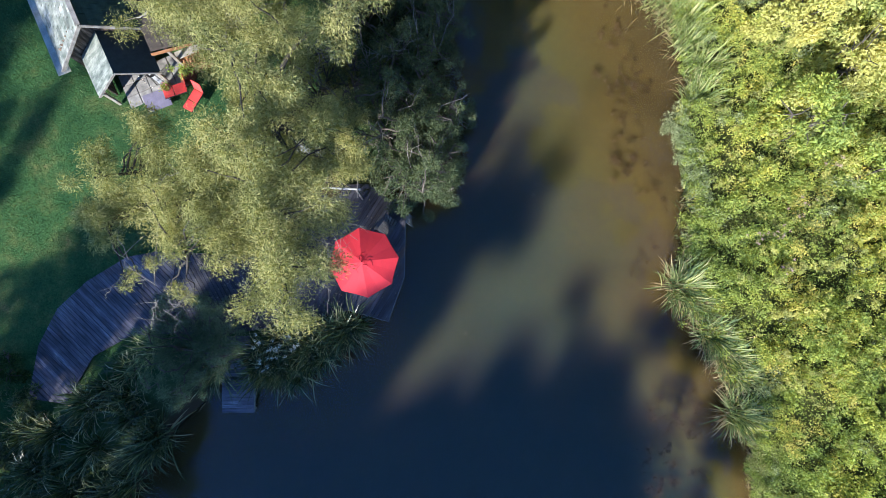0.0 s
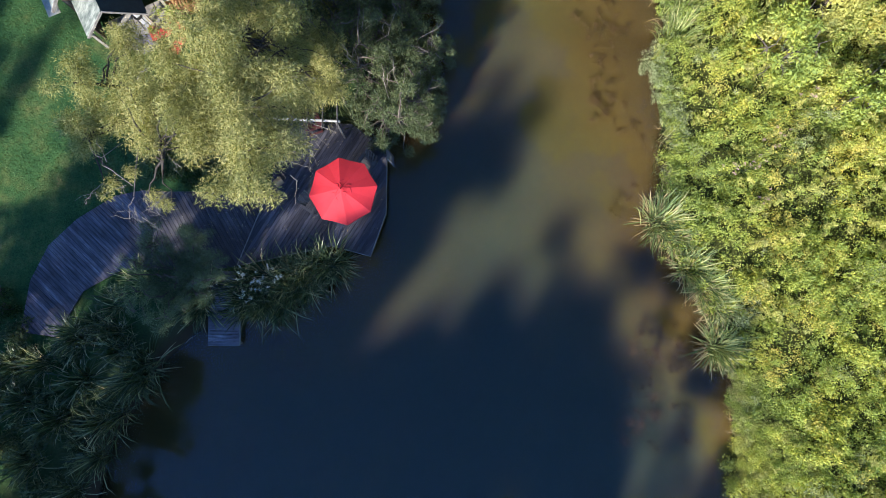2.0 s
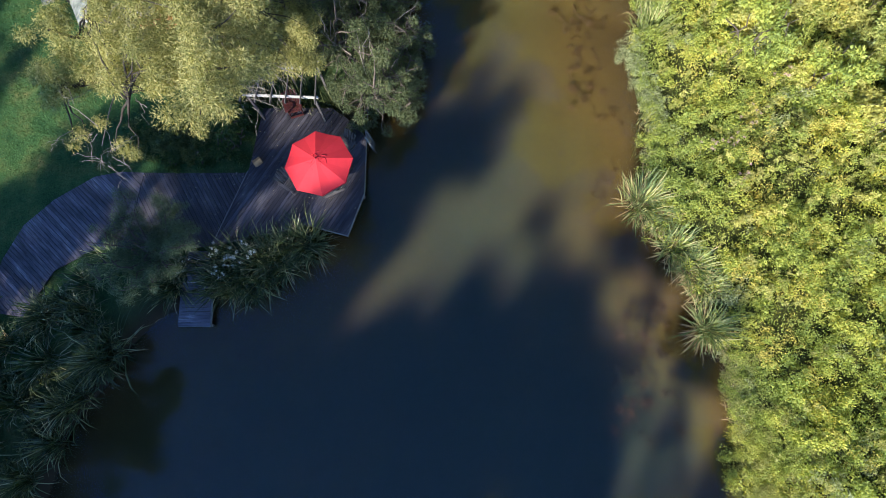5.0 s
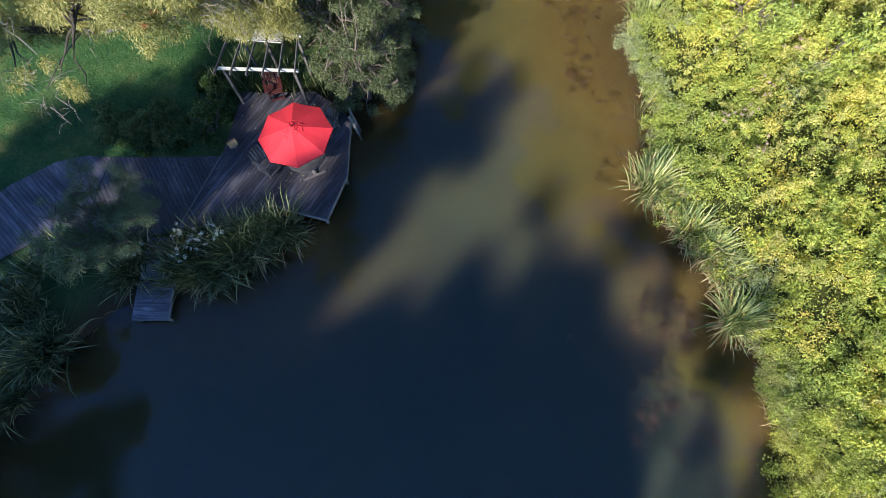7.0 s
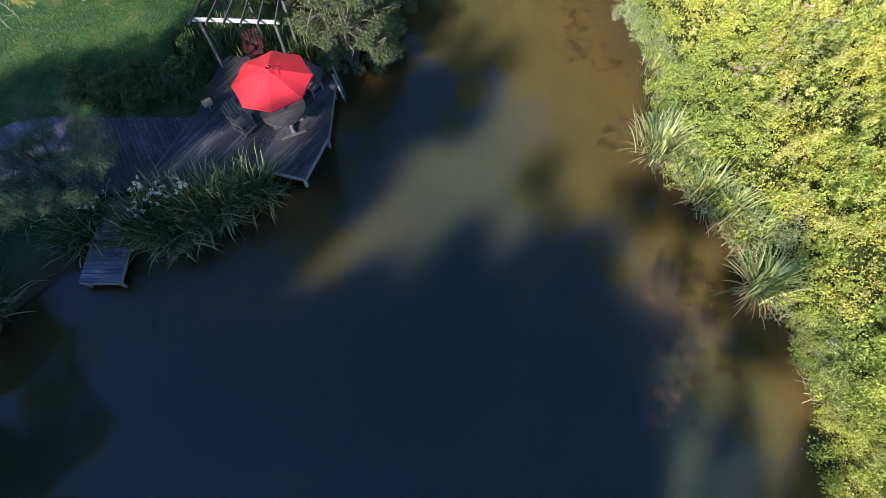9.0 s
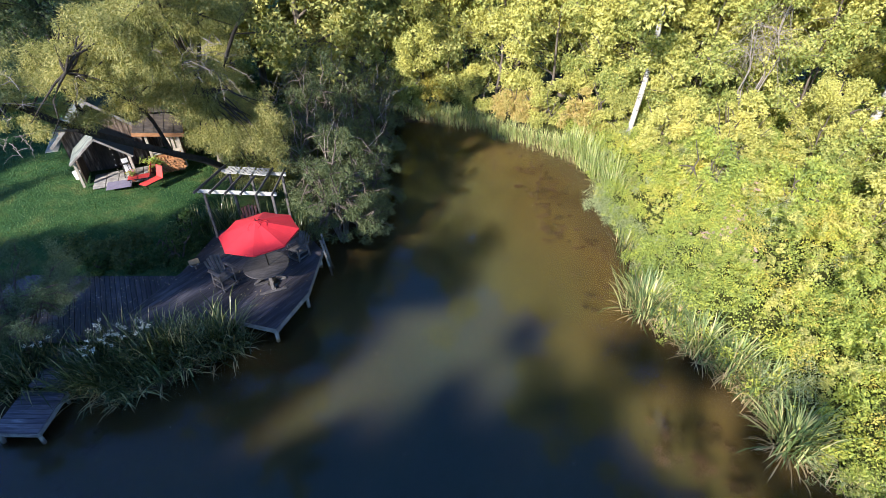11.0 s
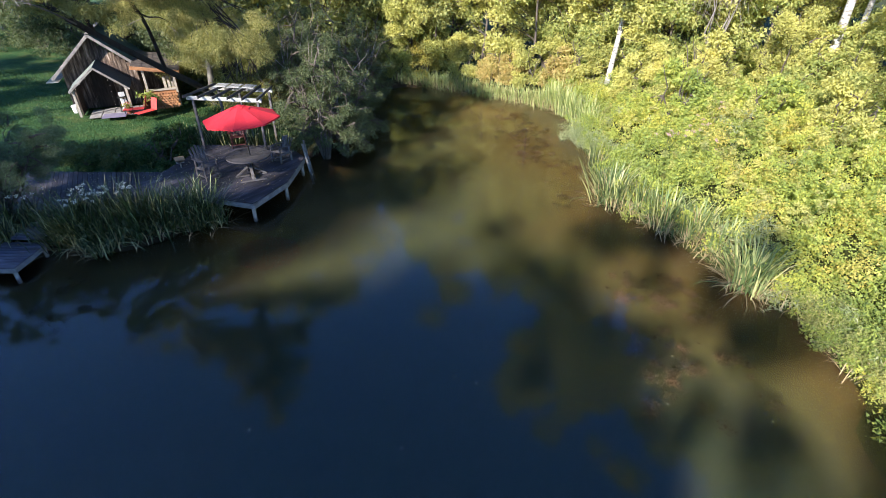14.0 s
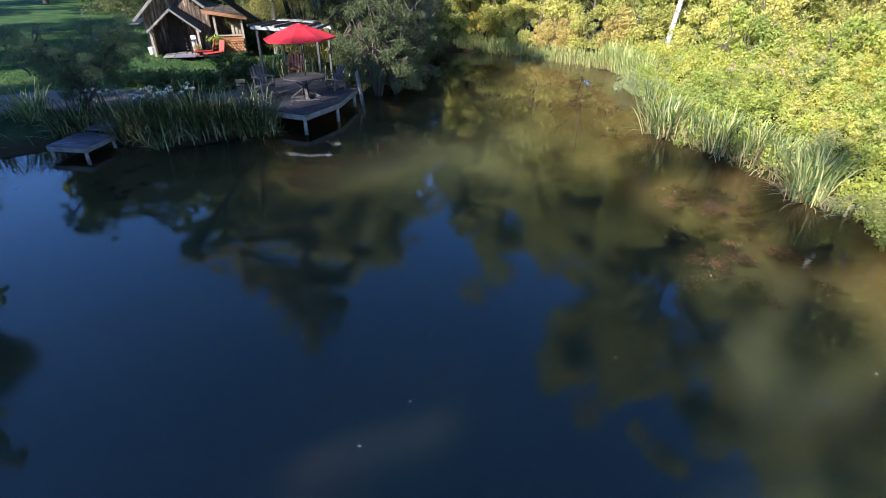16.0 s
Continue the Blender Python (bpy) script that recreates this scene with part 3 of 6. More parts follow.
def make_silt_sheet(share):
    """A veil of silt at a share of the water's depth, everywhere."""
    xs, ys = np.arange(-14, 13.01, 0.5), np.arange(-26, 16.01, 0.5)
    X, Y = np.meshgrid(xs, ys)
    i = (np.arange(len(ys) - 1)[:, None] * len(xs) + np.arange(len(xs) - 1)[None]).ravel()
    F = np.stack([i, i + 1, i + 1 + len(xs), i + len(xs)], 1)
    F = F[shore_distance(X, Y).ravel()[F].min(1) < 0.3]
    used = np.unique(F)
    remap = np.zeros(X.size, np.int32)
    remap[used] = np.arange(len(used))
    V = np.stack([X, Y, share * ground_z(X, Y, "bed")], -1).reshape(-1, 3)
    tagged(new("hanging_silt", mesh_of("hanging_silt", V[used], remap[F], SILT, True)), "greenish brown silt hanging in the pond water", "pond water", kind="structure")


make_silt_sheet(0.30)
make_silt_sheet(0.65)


# ---- trees ----
def grow_tree(name, label, bark, leaf_m, limbs, clumps, count, size, slim=0.35, droop=0.2, twigs=60, m=None, group="", category="tree", shell=0.45, dead=None, flat=0.8):
    """A tree or shrub: limbs [(points, radii)], clumps [(x, y, z, r)]; twigs reach from the limbs into the clumps."""
    t = thing(name, label, category, m, group)
    C = np.array(clumps, float)
    pts = np.concatenate([np.asarray(p)[len(p) // 3:] for p, _ in limbs])
    lines = list(limbs)
    for c in C[RNG.choice(len(C), min(twigs, len(C)), replace=False)]:
        a = pts[np.argmin(np.linalg.norm(pts - c[:3], axis=1) + RNG.random(len(pts)) * 0.4)]
        e = c[:3] + RNG.normal(0, c[3] * 0.35, 3)
        lines.append(bend(a, e, 0.035, 0.008, 5, 0.05, 0.08))
    child("trunk", mesh_of("trunk", *tubes(lines), bark, True), t)
    child("crown", mesh_of("crown", *clump_leaves(C[:, :3], C[:, 3], count, size, slim, droop, shell, flat), leaf_m), t, kind="stuff")
    if dead:
        child("deadwood", mesh_of("deadwood", *tubes(dead, 4), DRY_TWIG, True), t, "pale bare twigs", "stuff")
    return t


def scatter_clumps(lines, n, spread, r1, r2, start=0.35):
    """Clump centres strewn round the outer parts of limbs."""
    pts = np.concatenate([np.asarray(p)[int(len(p) * start):] for p, _ in lines])
    c = pts[RNG.integers(0, len(pts), n)] + RNG.normal(0, spread, (n, 3))
    return np.concatenate([c, RNG.uniform(r1, r2, (n, 1))], 1)


def wood_tree(name, label, bark, leaf_m, H, spread, count, size, low=0.25, m=None, group="", trunk=0.16, lean=(0, 0), lumps=(90, 0.12, 0.30)):
    """A broadleaved tree of height H at its origin."""
    top = (lean[0], lean[1], H * 0.93)
    main = bend((0, 0, -0.1), top, trunk, 0.03, 9, 0, 0.02)
    limbs = [main]
    for k in range(16):
        f = low + (0.95 - low) * (k + RNG.random()) / 16
        i = min(int(f * 8), 7)
        a = main[0][i] + (main[0][i + 1] - main[0][i]) * (f * 8 - i)
        az = RNG.uniform(0, 2 * np.pi)
        reach = spread * (0.45 + 0.9 * np.sin(np.pi * min(1, (f - low) / (1.02 - low) * 0.85 + 0.15))) * RNG.uniform(0.6, 1.1)
        b = a + np.array([np.cos(az) * reach, np.sin(az) * reach, reach * RNG.uniform(0.15, 0.7)])
        limbs.append(bend(a, b, trunk * 0.4 * (1.1 - f), 0.012, 6, 0.06))
    cl = scatter_clumps(limbs[1:], lumps[0], spread * 0.13, spread * lumps[1], spread * lumps[2], 0.4)
    return grow_tree(name, label, bark, leaf_m, limbs, cl, count, size, 0.55, 0.15, 12, m, group)


def open_gap(C, a, b, r):
    """Clumps that keep clear of the line a-b, where the crowns leave the loungers open to the sky."""
    a, b = np.array(a), np.array(b)
    f = np.clip((C[:, :3] - a) @ (b - a) / ((b - a) @ (b - a)), 0, 1)[:, None]
    return C[np.linalg.norm(C[:, :3] - a - f * (b - a), axis=1) > r]


# the old leaning willow over the boardwalk
RNG = np.random.default_rng(12)
WIL = [spline([(-6.3, 5.7, 0.4), (-6.9, 4.4, 2.0), (-7.6, 3.0, 3.1), (-8.8, 0.6, 5.0), (-9.5, -0.6, 6.3)], 0.145, 0.09),
       spline([(-6.2, 5.6, 0.4), (-6.0, 4.4, 3.2), (-5.5, 2.0, 6.4), (-4.6, -0.6, 8.6), (-4.0, -2.4, 9.3)], 0.12, 0.035),
       spline([(-7.6, 3.0, 3.1), (-7.2, 1.4, 5.4), (-7.4, -0.6, 7.0), (-6.9, -1.6, 7.4)], 0.07, 0.03),
       spline([(-5.8, 2.8, 5.6), (-5.2, 2.6, 8.0), (-5.0, 2.4, 9.9)], 0.08, 0.03),
       spline([(-8.6, 1.0, 4.6), (-8.9, 0.8, 6.2), (-9.2, 0.4, 7.4)], 0.08, 0.03),
       spline([(-5.9, 3.6, 4.6), (-4.6, 3.8, 7.2), (-3.1, 3.9, 8.8)], 0.08, 0.03),
       spline([(-6.0, 4.4, 3.2), (-7.2, 4.8, 5.6), (-7.2, 4.6, 8.2)], 0.09, 0.03)]
crown_front = [(-4.0, -2.3, 9.4, 0.9), (-4.5, -1.8, 8.8, 0.9), (-3.6, -1.6, 8.9, 0.75), (-4.8, -2.3, 8.6, 0.65), (-3.7, -0.8, 9.0, 0.9), (-4.6, 0.4, 9.5, 1.0), (-5.0, 2.2, 9.9, 1.0), (-5.6, -0.6, 8.3, 0.95),
               (-6.8, 0.2, 7.9, 1.1), (-7.6, -0.8, 7.1, 1.0), (-9.1, 0.5, 7.3, 0.9), (-8.4, 0.3, 6.9, 0.9), (-8.0, 1.2, 7.0, 1.0), (-6.0, 1.2, 8.6, 1.1), (-3.6, 3.7, 8.6, 0.9), (-2.9, 4.1, 8.8, 0.8),
               (-4.4, 3.6, 8.4, 1.0), (-6.4, 4.2, 8.4, 1.1), (-7.3, 4.6, 7.8, 1.0), (-5.4, 4.3, 8.6, 1.0), (-4.0, 1.5, 8.6, 0.8), (-3.4, 0.6, 8.3, 0.6)]
crown_top = [(-5.2, 1.6, 5.2, 0.8), (-6.6, 1.6, 5.6, 0.8), (-9.4, -0.5, 6.4, 0.7), (-4.8, 2.5, 4.4, 0.7), (-5.2, 3.7, 4.4, 0.8), (-4.0, 3.6, 4.0, 0.8), (-6.6, 4.2, 4.6, 0.8), (-3.7, 2.4, 4.8, 0.7),
             (-5.8, 4.4, 3.4, 0.7), (-5.6, 1.4, 5.4, 0.6), (-7.4, 4.6, 5.4, 0.8), (-9.3, 0.0, 5.8, 0.6), (-8.6, 0.3, 5.5, 0.6), (-8.2, 1.0, 5.2, 0.6), (-9.8, -0.3, 6.1, 0.6), (-7.6, 1.0, 5.6, 0.6),
             (-6.4, 1.6, 5.9, 0.7), (-5.4, 0.9, 6.3, 0.7), (-6.9, 0.6, 6.3, 0.7), (-4.6, 1.2, 6.4, 0.7), (-5.9, 2.6, 4.9, 0.7), (-8.9, 1.2, 5.9, 0.6)]
crown_middle = [(-5.2, 2.9, 6.0, 0.8), (-6.4, 3.2, 6.2, 0.8), (-6.3, 2.6, 4.2, 0.55), (-5.6, 2.5, 4.3, 0.6), (-4.2, 2.7, 4.3, 0.5), (-3.4, 3.1, 3.9, 0.5), (-8.2, 2.0, 6.6, 0.8), (-7.4, 2.6, 6.8, 0.8),
                (-7.1, 4.5, 8.9, 0.7), (-5.3, 1.6, 7.4, 0.7), (-4.9, 1.55, 4.25, 0.55), (-4.3, 1.55, 4.3, 0.6), (-3.8, 1.6, 4.3, 0.5), (-3.35, 1.7, 4.2, 0.45), (-5.0, -1.0, 7.4, 0.8), (-5.8, -0.3, 7.2, 0.8),
                (-4.3, -0.6, 7.4, 0.7), (-6.2, -1.0, 7.0, 0.6), (-4.7, -2.1, 8.0, 0.7), (-5.3, -1.4, 8.2, 0.6), (-6.1, -0.8, 7.8, 0.7), (-5.3, 1.8, 4.3, 0.55)]
crown_low = [(-4.6, 1.5, 9.2, 0.8), (-4.4, -0.1, 9.2, 0.8), (-4.8, -0.1, 8.4, 0.7), (-5.4, 0.4, 8.2, 0.7)]
wc = crown_front + crown_top + crown_middle + crown_low
wc = np.array(wc)
sub = wc[RNG.integers(0, len(wc), 250)]
d_ = unit(RNG.normal(size=(250, 3)))
wc = np.concatenate([np.concatenate([sub[:, :3] + d_ * sub[:, 3:] * 0.85 * np.array([[1, 1, 0.7]]), RNG.uniform(0.22, 0.5, (250, 1))], 1), np.concatenate([wc[:, :3], wc[:, 3:] * 0.6], 1)])
dead = []
for k in range(10):
    c = np.array([(-6.8, -2.2, 7.2), (-7.2, -2.0, 7.0), (-5.0, -1.2, 8.0), (-7.2, 0.8, 7.6), (-3.4, -1.7, 7.8)][k % 5]) + RNG.normal(0, 0.35, 3)
    e = c + RNG.normal(0, 0.55, 3) + np.array([0, -0.35, 0.1])
    dead.append(bend(c, e, 0.010, 0.004, 9, 0.15, 0.06))
    for _ in range(2):
        dead.append(bend(e - (e - c) * RNG.uniform(0.1, 0.6), e + RNG.normal(0, 0.35, 3), 0.009, 0.003, 4, 0.1, 0.15))
for k in range(7):
    c = np.array([(-8.3, -2.4, 6.0), (-8.8, -2.2, 6.1), (-7.9, -2.7, 6.0)][k % 3]) + RNG.normal(0, 0.2, 3)
    e = c + np.array([RNG.normal(0.1, 0.5), RNG.normal(-0.35, 0.35), RNG.normal(-0.1, 0.15)])
    dead.append(bend(c, e, 0.010, 0.004, 9, 0.15, 0.05))
    for _ in range(4):
        a = c + (e - c) * RNG.uniform(0.25, 0.95)
        dead.append(bend(a, a + RNG.normal(0, 0.25, 3) * (1, 1, 0.4) + (0, -0.1, 0), 0.006, 0.002, 7, 0.15, 0.06))
for k in range(16):
    c = np.array([(-3.9, -0.9, 7.4), (-3.7, -0.5, 7.2), (-3.9, -1.3, 7.6)][k % 3]) + RNG.normal(0, 0.15, 3)
    e = c + np.array([RNG.uniform(0.2, 0.85), RNG.normal(-0.25, 0.4), RNG.normal(-0.1, 0.2)])
    dead.append(bend(c, e, 0.011, 0.004, 8, 0.12, 0.06))
    for _ in range(3):
        a = c + (e - c) * RNG.uniform(0.3, 0.95)
        dead.append(bend(a, a + RNG.normal(0, 0.22, 3) * (1, 1, 0.4), 0.006, 0.002, 6, 0.15, 0.06))
dead.append(spline([(-8.8, 0.6, 5.0), (-8.6, -0.9, 5.6), (-8.4, -2.2, 6.0)], 0.035, 0.014, 8))
wc = open_gap(wc, (-10.5, 5.1, 0.8), (-6.1, 1.6, 9.6), 0.85)
wc = np.concatenate([wc, [(-4.9, 0.3, 8.7, 0.5), (-4.6, -0.6, 9.2, 0.5), (-4.3, -1.2, 9.5, 0.5), (-4.1, -1.8, 9.7, 0.5), (-5.4, 1.2, 8.0, 0.5), (-5.6, 2.0, 7.2, 0.5), (-7.2, -0.9, 7.6, 0.5), (-7.0, -1.4, 7.9, 0.4), (-7.4, -0.2, 7.6, 0.5), (-9.5, -0.5, 6.9, 0.45), (-9.2, 0.2, 6.8, 0.5)], [(-8.9, -1.9, 6.2, 0.28), (-9.1, -2.2, 6.1, 0.22), (-7.7, -2.3, 6.2, 0.3), (-7.4, -2.5, 6.2, 0.25), (-8.4, -1.6, 6.2, 0.25)]])
grow_tree("willow_tree", "old leaning willow with yellowing narrow leaves beside the deck", DARK_BARK, L_WILLOW, WIL, wc, 300000, 0.078, 0.21, 0.6, 150, dead=dead, shell=0.25)

# a second, upright willow behind the pergola
W2 = [spline([(-8.0, 7.4, 0.6), (-7.8, 7.3, 3.0), (-7.7, 7.0, 6.0), (-7.2, 6.8, 9.0)], 0.17, 0.04)]
for k in range(14):
    a = W2[0][0][3 + k % 9]
    az = k * 2.4
    W2.append(bend(a, a + np.array([math.cos(az) * 1.9, math.sin(az) * 1.7, RNG.uniform(0.2, 1.3)]), 0.05, 0.012, 6, 0.08))
c2 = np.concatenate([scatter_clumps(W2[1:], 120, 0.45, 0.3, 0.65, 0.3), [(-9.6, 7.4, 4.6, 0.6), (-9.9, 6.6, 4.4, 0.5), (-10.2, 7.6, 5.0, 0.6), (-9.4, 8.6, 5.0, 0.7), (-10.4, 8.6, 5.2, 0.6), (-9.0, 6.4, 4.6, 0.5), (-8.4, 5.5, 4.6, 0.6), (-9.3, 5.8, 4.6, 0.55), (-9.1, 6.2, 4.6, 0.6), (-8.4, 6.3, 4.6, 0.6)]])
c2 = open_gap(c2, (-10.5, 5.1, 0.8), (-6.1, 1.6, 9.6), 0.75)
grow_tree("willow_tree", "upright willow with thin yellow-green leaves behind the pergola", PALE_BARK, L_WILLOW, W2, c2, 110000, 0.08, 0.2, 0.6, 70, shell=0.3)


def shrub(name, label, leaf_m, at, radius, height, count, size, stems=9, slim=0.35, twigs=40, lobes=34, bark=BARK, group="", dead=0, category="bush", loose=1.0):
    """A many-stemmed shrub: lobes of leaf on an uneven dome."""
    at = np.array(at, float)
    limbs = []
    for k in range(stems):
        az, rr = RNG.uniform(0, 2 * np.pi), radius * RNG.uniform(0.25, 0.85)
        limbs.append(bend(at + np.array([math.cos(az), math.sin(az), 0]) * 0.12 - (0, 0, 0.1), at + np.array([math.cos(az) * rr, math.sin(az) * rr, height * RNG.uniform(0.55, 0.9)]), 0.04, 0.012, 6, 0.08))
    d = unit(RNG.normal(size=(lobes, 3)))
    d[:, 2] = np.abs(d[:, 2])
    f = RNG.uniform(0.45, 0.92 + 0.16 * (1 - loose) / 0.4, (lobes, 1))
    c = at + d * f * np.array([[radius, radius, height]]) + np.array([[0, 0, height * 0.08]])
    cl = np.concatenate([c, RNG.uniform(0.16, 0.34, (lobes, 1)) * radius * loose], 1)
    bare = []
    for k in range(dead):
        a = at + np.array([RNG.normal(0, 0.3), RNG.normal(0, 0.3), height * 0.4])
        e = at + np.array([RNG.normal(0, radius * 0.5), RNG.normal(0, radius * 0.5), height * RNG.uniform(0.9, 1.12)])
        bare.append(bend(a, e, 0.025, 0.006, 6, 0.05, 0.08))
        bare.append(bend(a + (e - a) * 0.6, e + RNG.normal(0, 0.35, 3), 0.012, 0.004, 4, 0.05, 0.1))
    return grow_tree(name, label, bark, leaf_m, limbs, cl, count, size, slim, 0.2, twigs, dead=bare or None, group=group, category=category, shell=0.35)


def gz(x, y):
    return float(ground_z(np.array([float(x)]), np.array([float(y)]))[0])


RNG = np.random.default_rng(23)
# grey-leaved shrubs that overhang the water past the ladder
for x, y, r, h, n, k in ((-0.9, 2.4, 1.45, 2.7, 8000, 0), (-1.5, 1.9, 1.55, 4.1, 11000, 0), (-1.3, 3.9, 1.6, 3.4, 10000, 0), (-0.6, 4.4, 1.3, 2.7, 7000, 0), (-2.6, 3.6, 1.6, 4.4, 10000, 4), (-3.4, 5.6, 1.7, 3.2, 8000, 10), (-1.7, 5.9, 1.8, 3.3, 10000, 3), (-3.9, 10.2, 1.9, 3.8, 8000, 0), (-3.6, 8.6, 2.2, 4.6, 9000, 3), (-3.9, 12.6, 2.0, 4.4, 8000, 0), (-1.1, 7.5, 1.5, 3.0, 9000, 2), (-1.7, 9.6, 1.7, 3.6, 9000, 0), (-1.3, 12.0, 1.7, 3.8, 9000, 2)):
    shrub("willow_bush", "spreading grey-green willow bush overhanging the water" if k < 4 else "grey-green willow bush with pale bare stems", L_SHRUB, (x, y, max(gz(x, y), 0.05)), r, h, int(n * 2.0), 0.10, 12, 0.22, 110, 95, group="waterside bushes", dead=k + 2, loose=0.6)
sw = [spline([(-9.1, -4.5, 0.3), (-9.1, -4.4, 1.4), (-9.2, -4.2, 2.8)], 0.07, 0.03, 8)]
for k in range(18):
    az = k * 2.4
    sw.append(bend((-9.1, -4.4, 0.9 + 0.1 * (k % 8)), (-9.3 + math.cos(az) * 1.65, -4.1 + math.sin(az) * 1.5, 1.9 + 1.2 * RNG.random()), 0.03, 0.008, 6, 0.1))
sc = scatter_clumps(sw[1:], 150, 0.24, 0.14, 0.38, 0.3)
sc[:, 2] = np.clip(sc[:, 2], 1.2, 3.5)
grow_tree("small_tree", "small spreading dark feathery tree beside the boardwalk", BARK, L_FEATHER, sw, sc, 78000, 0.055, 0.22, 0.3, 90, category="tree", shell=0.2)
shrub("willow_bush", "tall thin yellowing willow bush behind the pergola", L_WILLOW, (-5.3, 5.2, gz(-5.3, 5.2)), 1.9, 4.6, 26000, 0.12, 12, 0.2, 60, 50, group="waterside bushes", dead=8)
for x, y, r, h in ((-11.8, 10.8, 1.9, 4.2), (-14.2, 12.2, 2.0, 4.4), (-9.6, 9.6, 1.7, 3.8), (-16.8, 13.8, 2.0, 4.2), (-20.0, 17.0, 2.4, 4.5), (-24.0, 19.0, 2.6, 4.5), (-28.5, 22.5, 2.8, 5.0), (-33.0, 26.0, 3.0, 5.0)):
    shrub("bush", "dark leafy bush at the edge of the lawn", L_SHRUB, (x, y, gz(x, y)), r, h, 12000, 0.13, 9, 0.4, 30, 44, group="lawn edge bushes")
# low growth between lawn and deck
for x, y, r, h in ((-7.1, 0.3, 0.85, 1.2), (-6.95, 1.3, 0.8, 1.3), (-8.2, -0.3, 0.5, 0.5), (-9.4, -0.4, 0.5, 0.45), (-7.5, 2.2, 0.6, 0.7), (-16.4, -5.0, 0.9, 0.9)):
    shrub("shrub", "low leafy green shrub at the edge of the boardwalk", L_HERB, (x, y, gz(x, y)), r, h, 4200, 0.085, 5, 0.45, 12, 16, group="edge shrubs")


# ---- right bank thicket ----
RNG = np.random.default_rng(5)
def thicket(name, label, mat, plants, per, size, slim, droop=0.1, folded=False):
    """Many small plants of one kind in one mesh."""
    C, R = [], []
    for x, y, r, h in plants:
        z = gz(x, y)
        k = 9
        d = unit(RNG.normal(size=(k, 3)))
        d[:, 2] = np.abs(d[:, 2])
        C.append(np.array([x, y, z]) + d * np.array([[r, r, h]]) * RNG.uniform(0.5, 0.95, (k, 1)))
        R.append(RNG.uniform(0.22, 0.42, k) * r)
    ob = new(name, mesh_of(name, *clump_leaves(np.concatenate(C), np.concatenate(R), per * len(plants), size, slim, droop, 0.3, folded=folded), mat))
    return tagged(ob, label, "undergrowth", kind="stuff")


def bank_plants(n, x0, x1, y0, y1, edge, seed):
    g = np.random.default_rng(seed)
    out = []
    while len(out) < n:
        x, y = g.uniform(x0, x1), g.uniform(y0, y1)
        d = float(shore_distance(np.array([x]), np.array([y]))[0])
        if d < edge:
            continue
        f = min(1.0, d / 4.0)
        r = g.uniform(0.3, 0.95)
        out.append((x, y, r, (0.5 + 1.0 * f) * g.uniform(0.35, 1.4) * (0.75 + 0.5 * r)))
    return out


thicket("bank_undergrowth", "dense sunlit green and yellow undergrowth on the bank", L_BANK, bank_plants(680, 9, 21, -18, 14, 0.1, 3), 640, 0.072, 0.6, -0.25)
g = np.random.default_rng(44)
tall = [(x, y, g.uniform(0.18, 0.34), h * g.uniform(1.25, 1.7)) for x, y, r, h in bank_plants(150, 9.6, 20, -16, 9, 0.9, 41)]
stems = [(x, y, g.uniform(0.10, 0.19), h * g.uniform(1.0, 1.5)) for x, y, r, h in bank_plants(520, 9.4, 20, -17, 11, 0.5, 43)]
thicket("stem_weeds", "slender upright yellow-green leafy stems on the bank", L_BANK, stems[::2], 300, 0.05, 0.42, -0.3)
thicket("stem_weeds", "slender upright green leafy stems on the bank", L_GREENWOOD, stems[1::2], 300, 0.05, 0.42, -0.3)
thicket("tall_weeds", "tall leafy green stems standing above the thicket", L_MIDWOOD, tall[:90], 420, 0.075, 0.4, -0.2)
thicket("tall_pale_weeds", "tall pale yellow-green stems standing above the thicket", L_WOOD, tall[90:], 420, 0.075, 0.4, -0.2)
hang = [(11.75 + g.normal(0, 0.28), -7.9 - 0.11 * k, g.uniform(0.35, 0.65), g.uniform(0.5, 1.0)) for k in range(76)]
hang += [(g.uniform(11.9, 13.4), g.uniform(-17, -9.5), g.uniform(0.4, 0.7), g.uniform(0.5, 1.0)) for k in range(60)]
thicket("shore_overhang", "green leafy growth hanging over the water", L_MIDWOOD, hang[::2], 700, 0.055, 0.36, folded=True)
thicket("shore_overhang", "pale yellow-green leafy growth hanging over the water", L_BANK, hang[1::4], 700, 0.05, 0.4, folded=True)
thicket("shore_overhang", "green and yellow leafy growth hanging over the water", L_BANK, hang[3::4], 700, 0.05, 0.3, folded=True)
thicket("south_undergrowth", "sunlit green undergrowth farther along the bank", L_BANK, [(g.uniform(11.5, 21), g.uniform(-27, -17.5), g.uniform(0.5, 1.1), g.uniform(0.6, 1.6)) for k in range(130)], 330, 0.12, 0.55)
thicket("woodland_undergrowth", "shaded leafy undergrowth beneath the trees", L_MIDWOOD, [(g.uniform(-13, 3), g.uniform(15.2, 21), g.uniform(0.8, 1.4), g.uniform(1.2, 2.6)) for k in range(70)], 420, 0.17, 0.5)
gw = np.random.default_rng(61)
edge_plants = [(x, y, gw.uniform(0.6, 1.1), gw.uniform(1.4, 3.0)) for x, y in zip(gw.uniform(12.5, 24, 120), gw.uniform(2.5, 17, 120)) if shore_distance(np.array([x]), np.array([y]))[0] > 3.0]
thicket("woodland_edge_growth", "tall sunlit yellow-green saplings at the edge of the woods", L_WOOD, edge_plants[::2], 620, 0.10, 0.5)
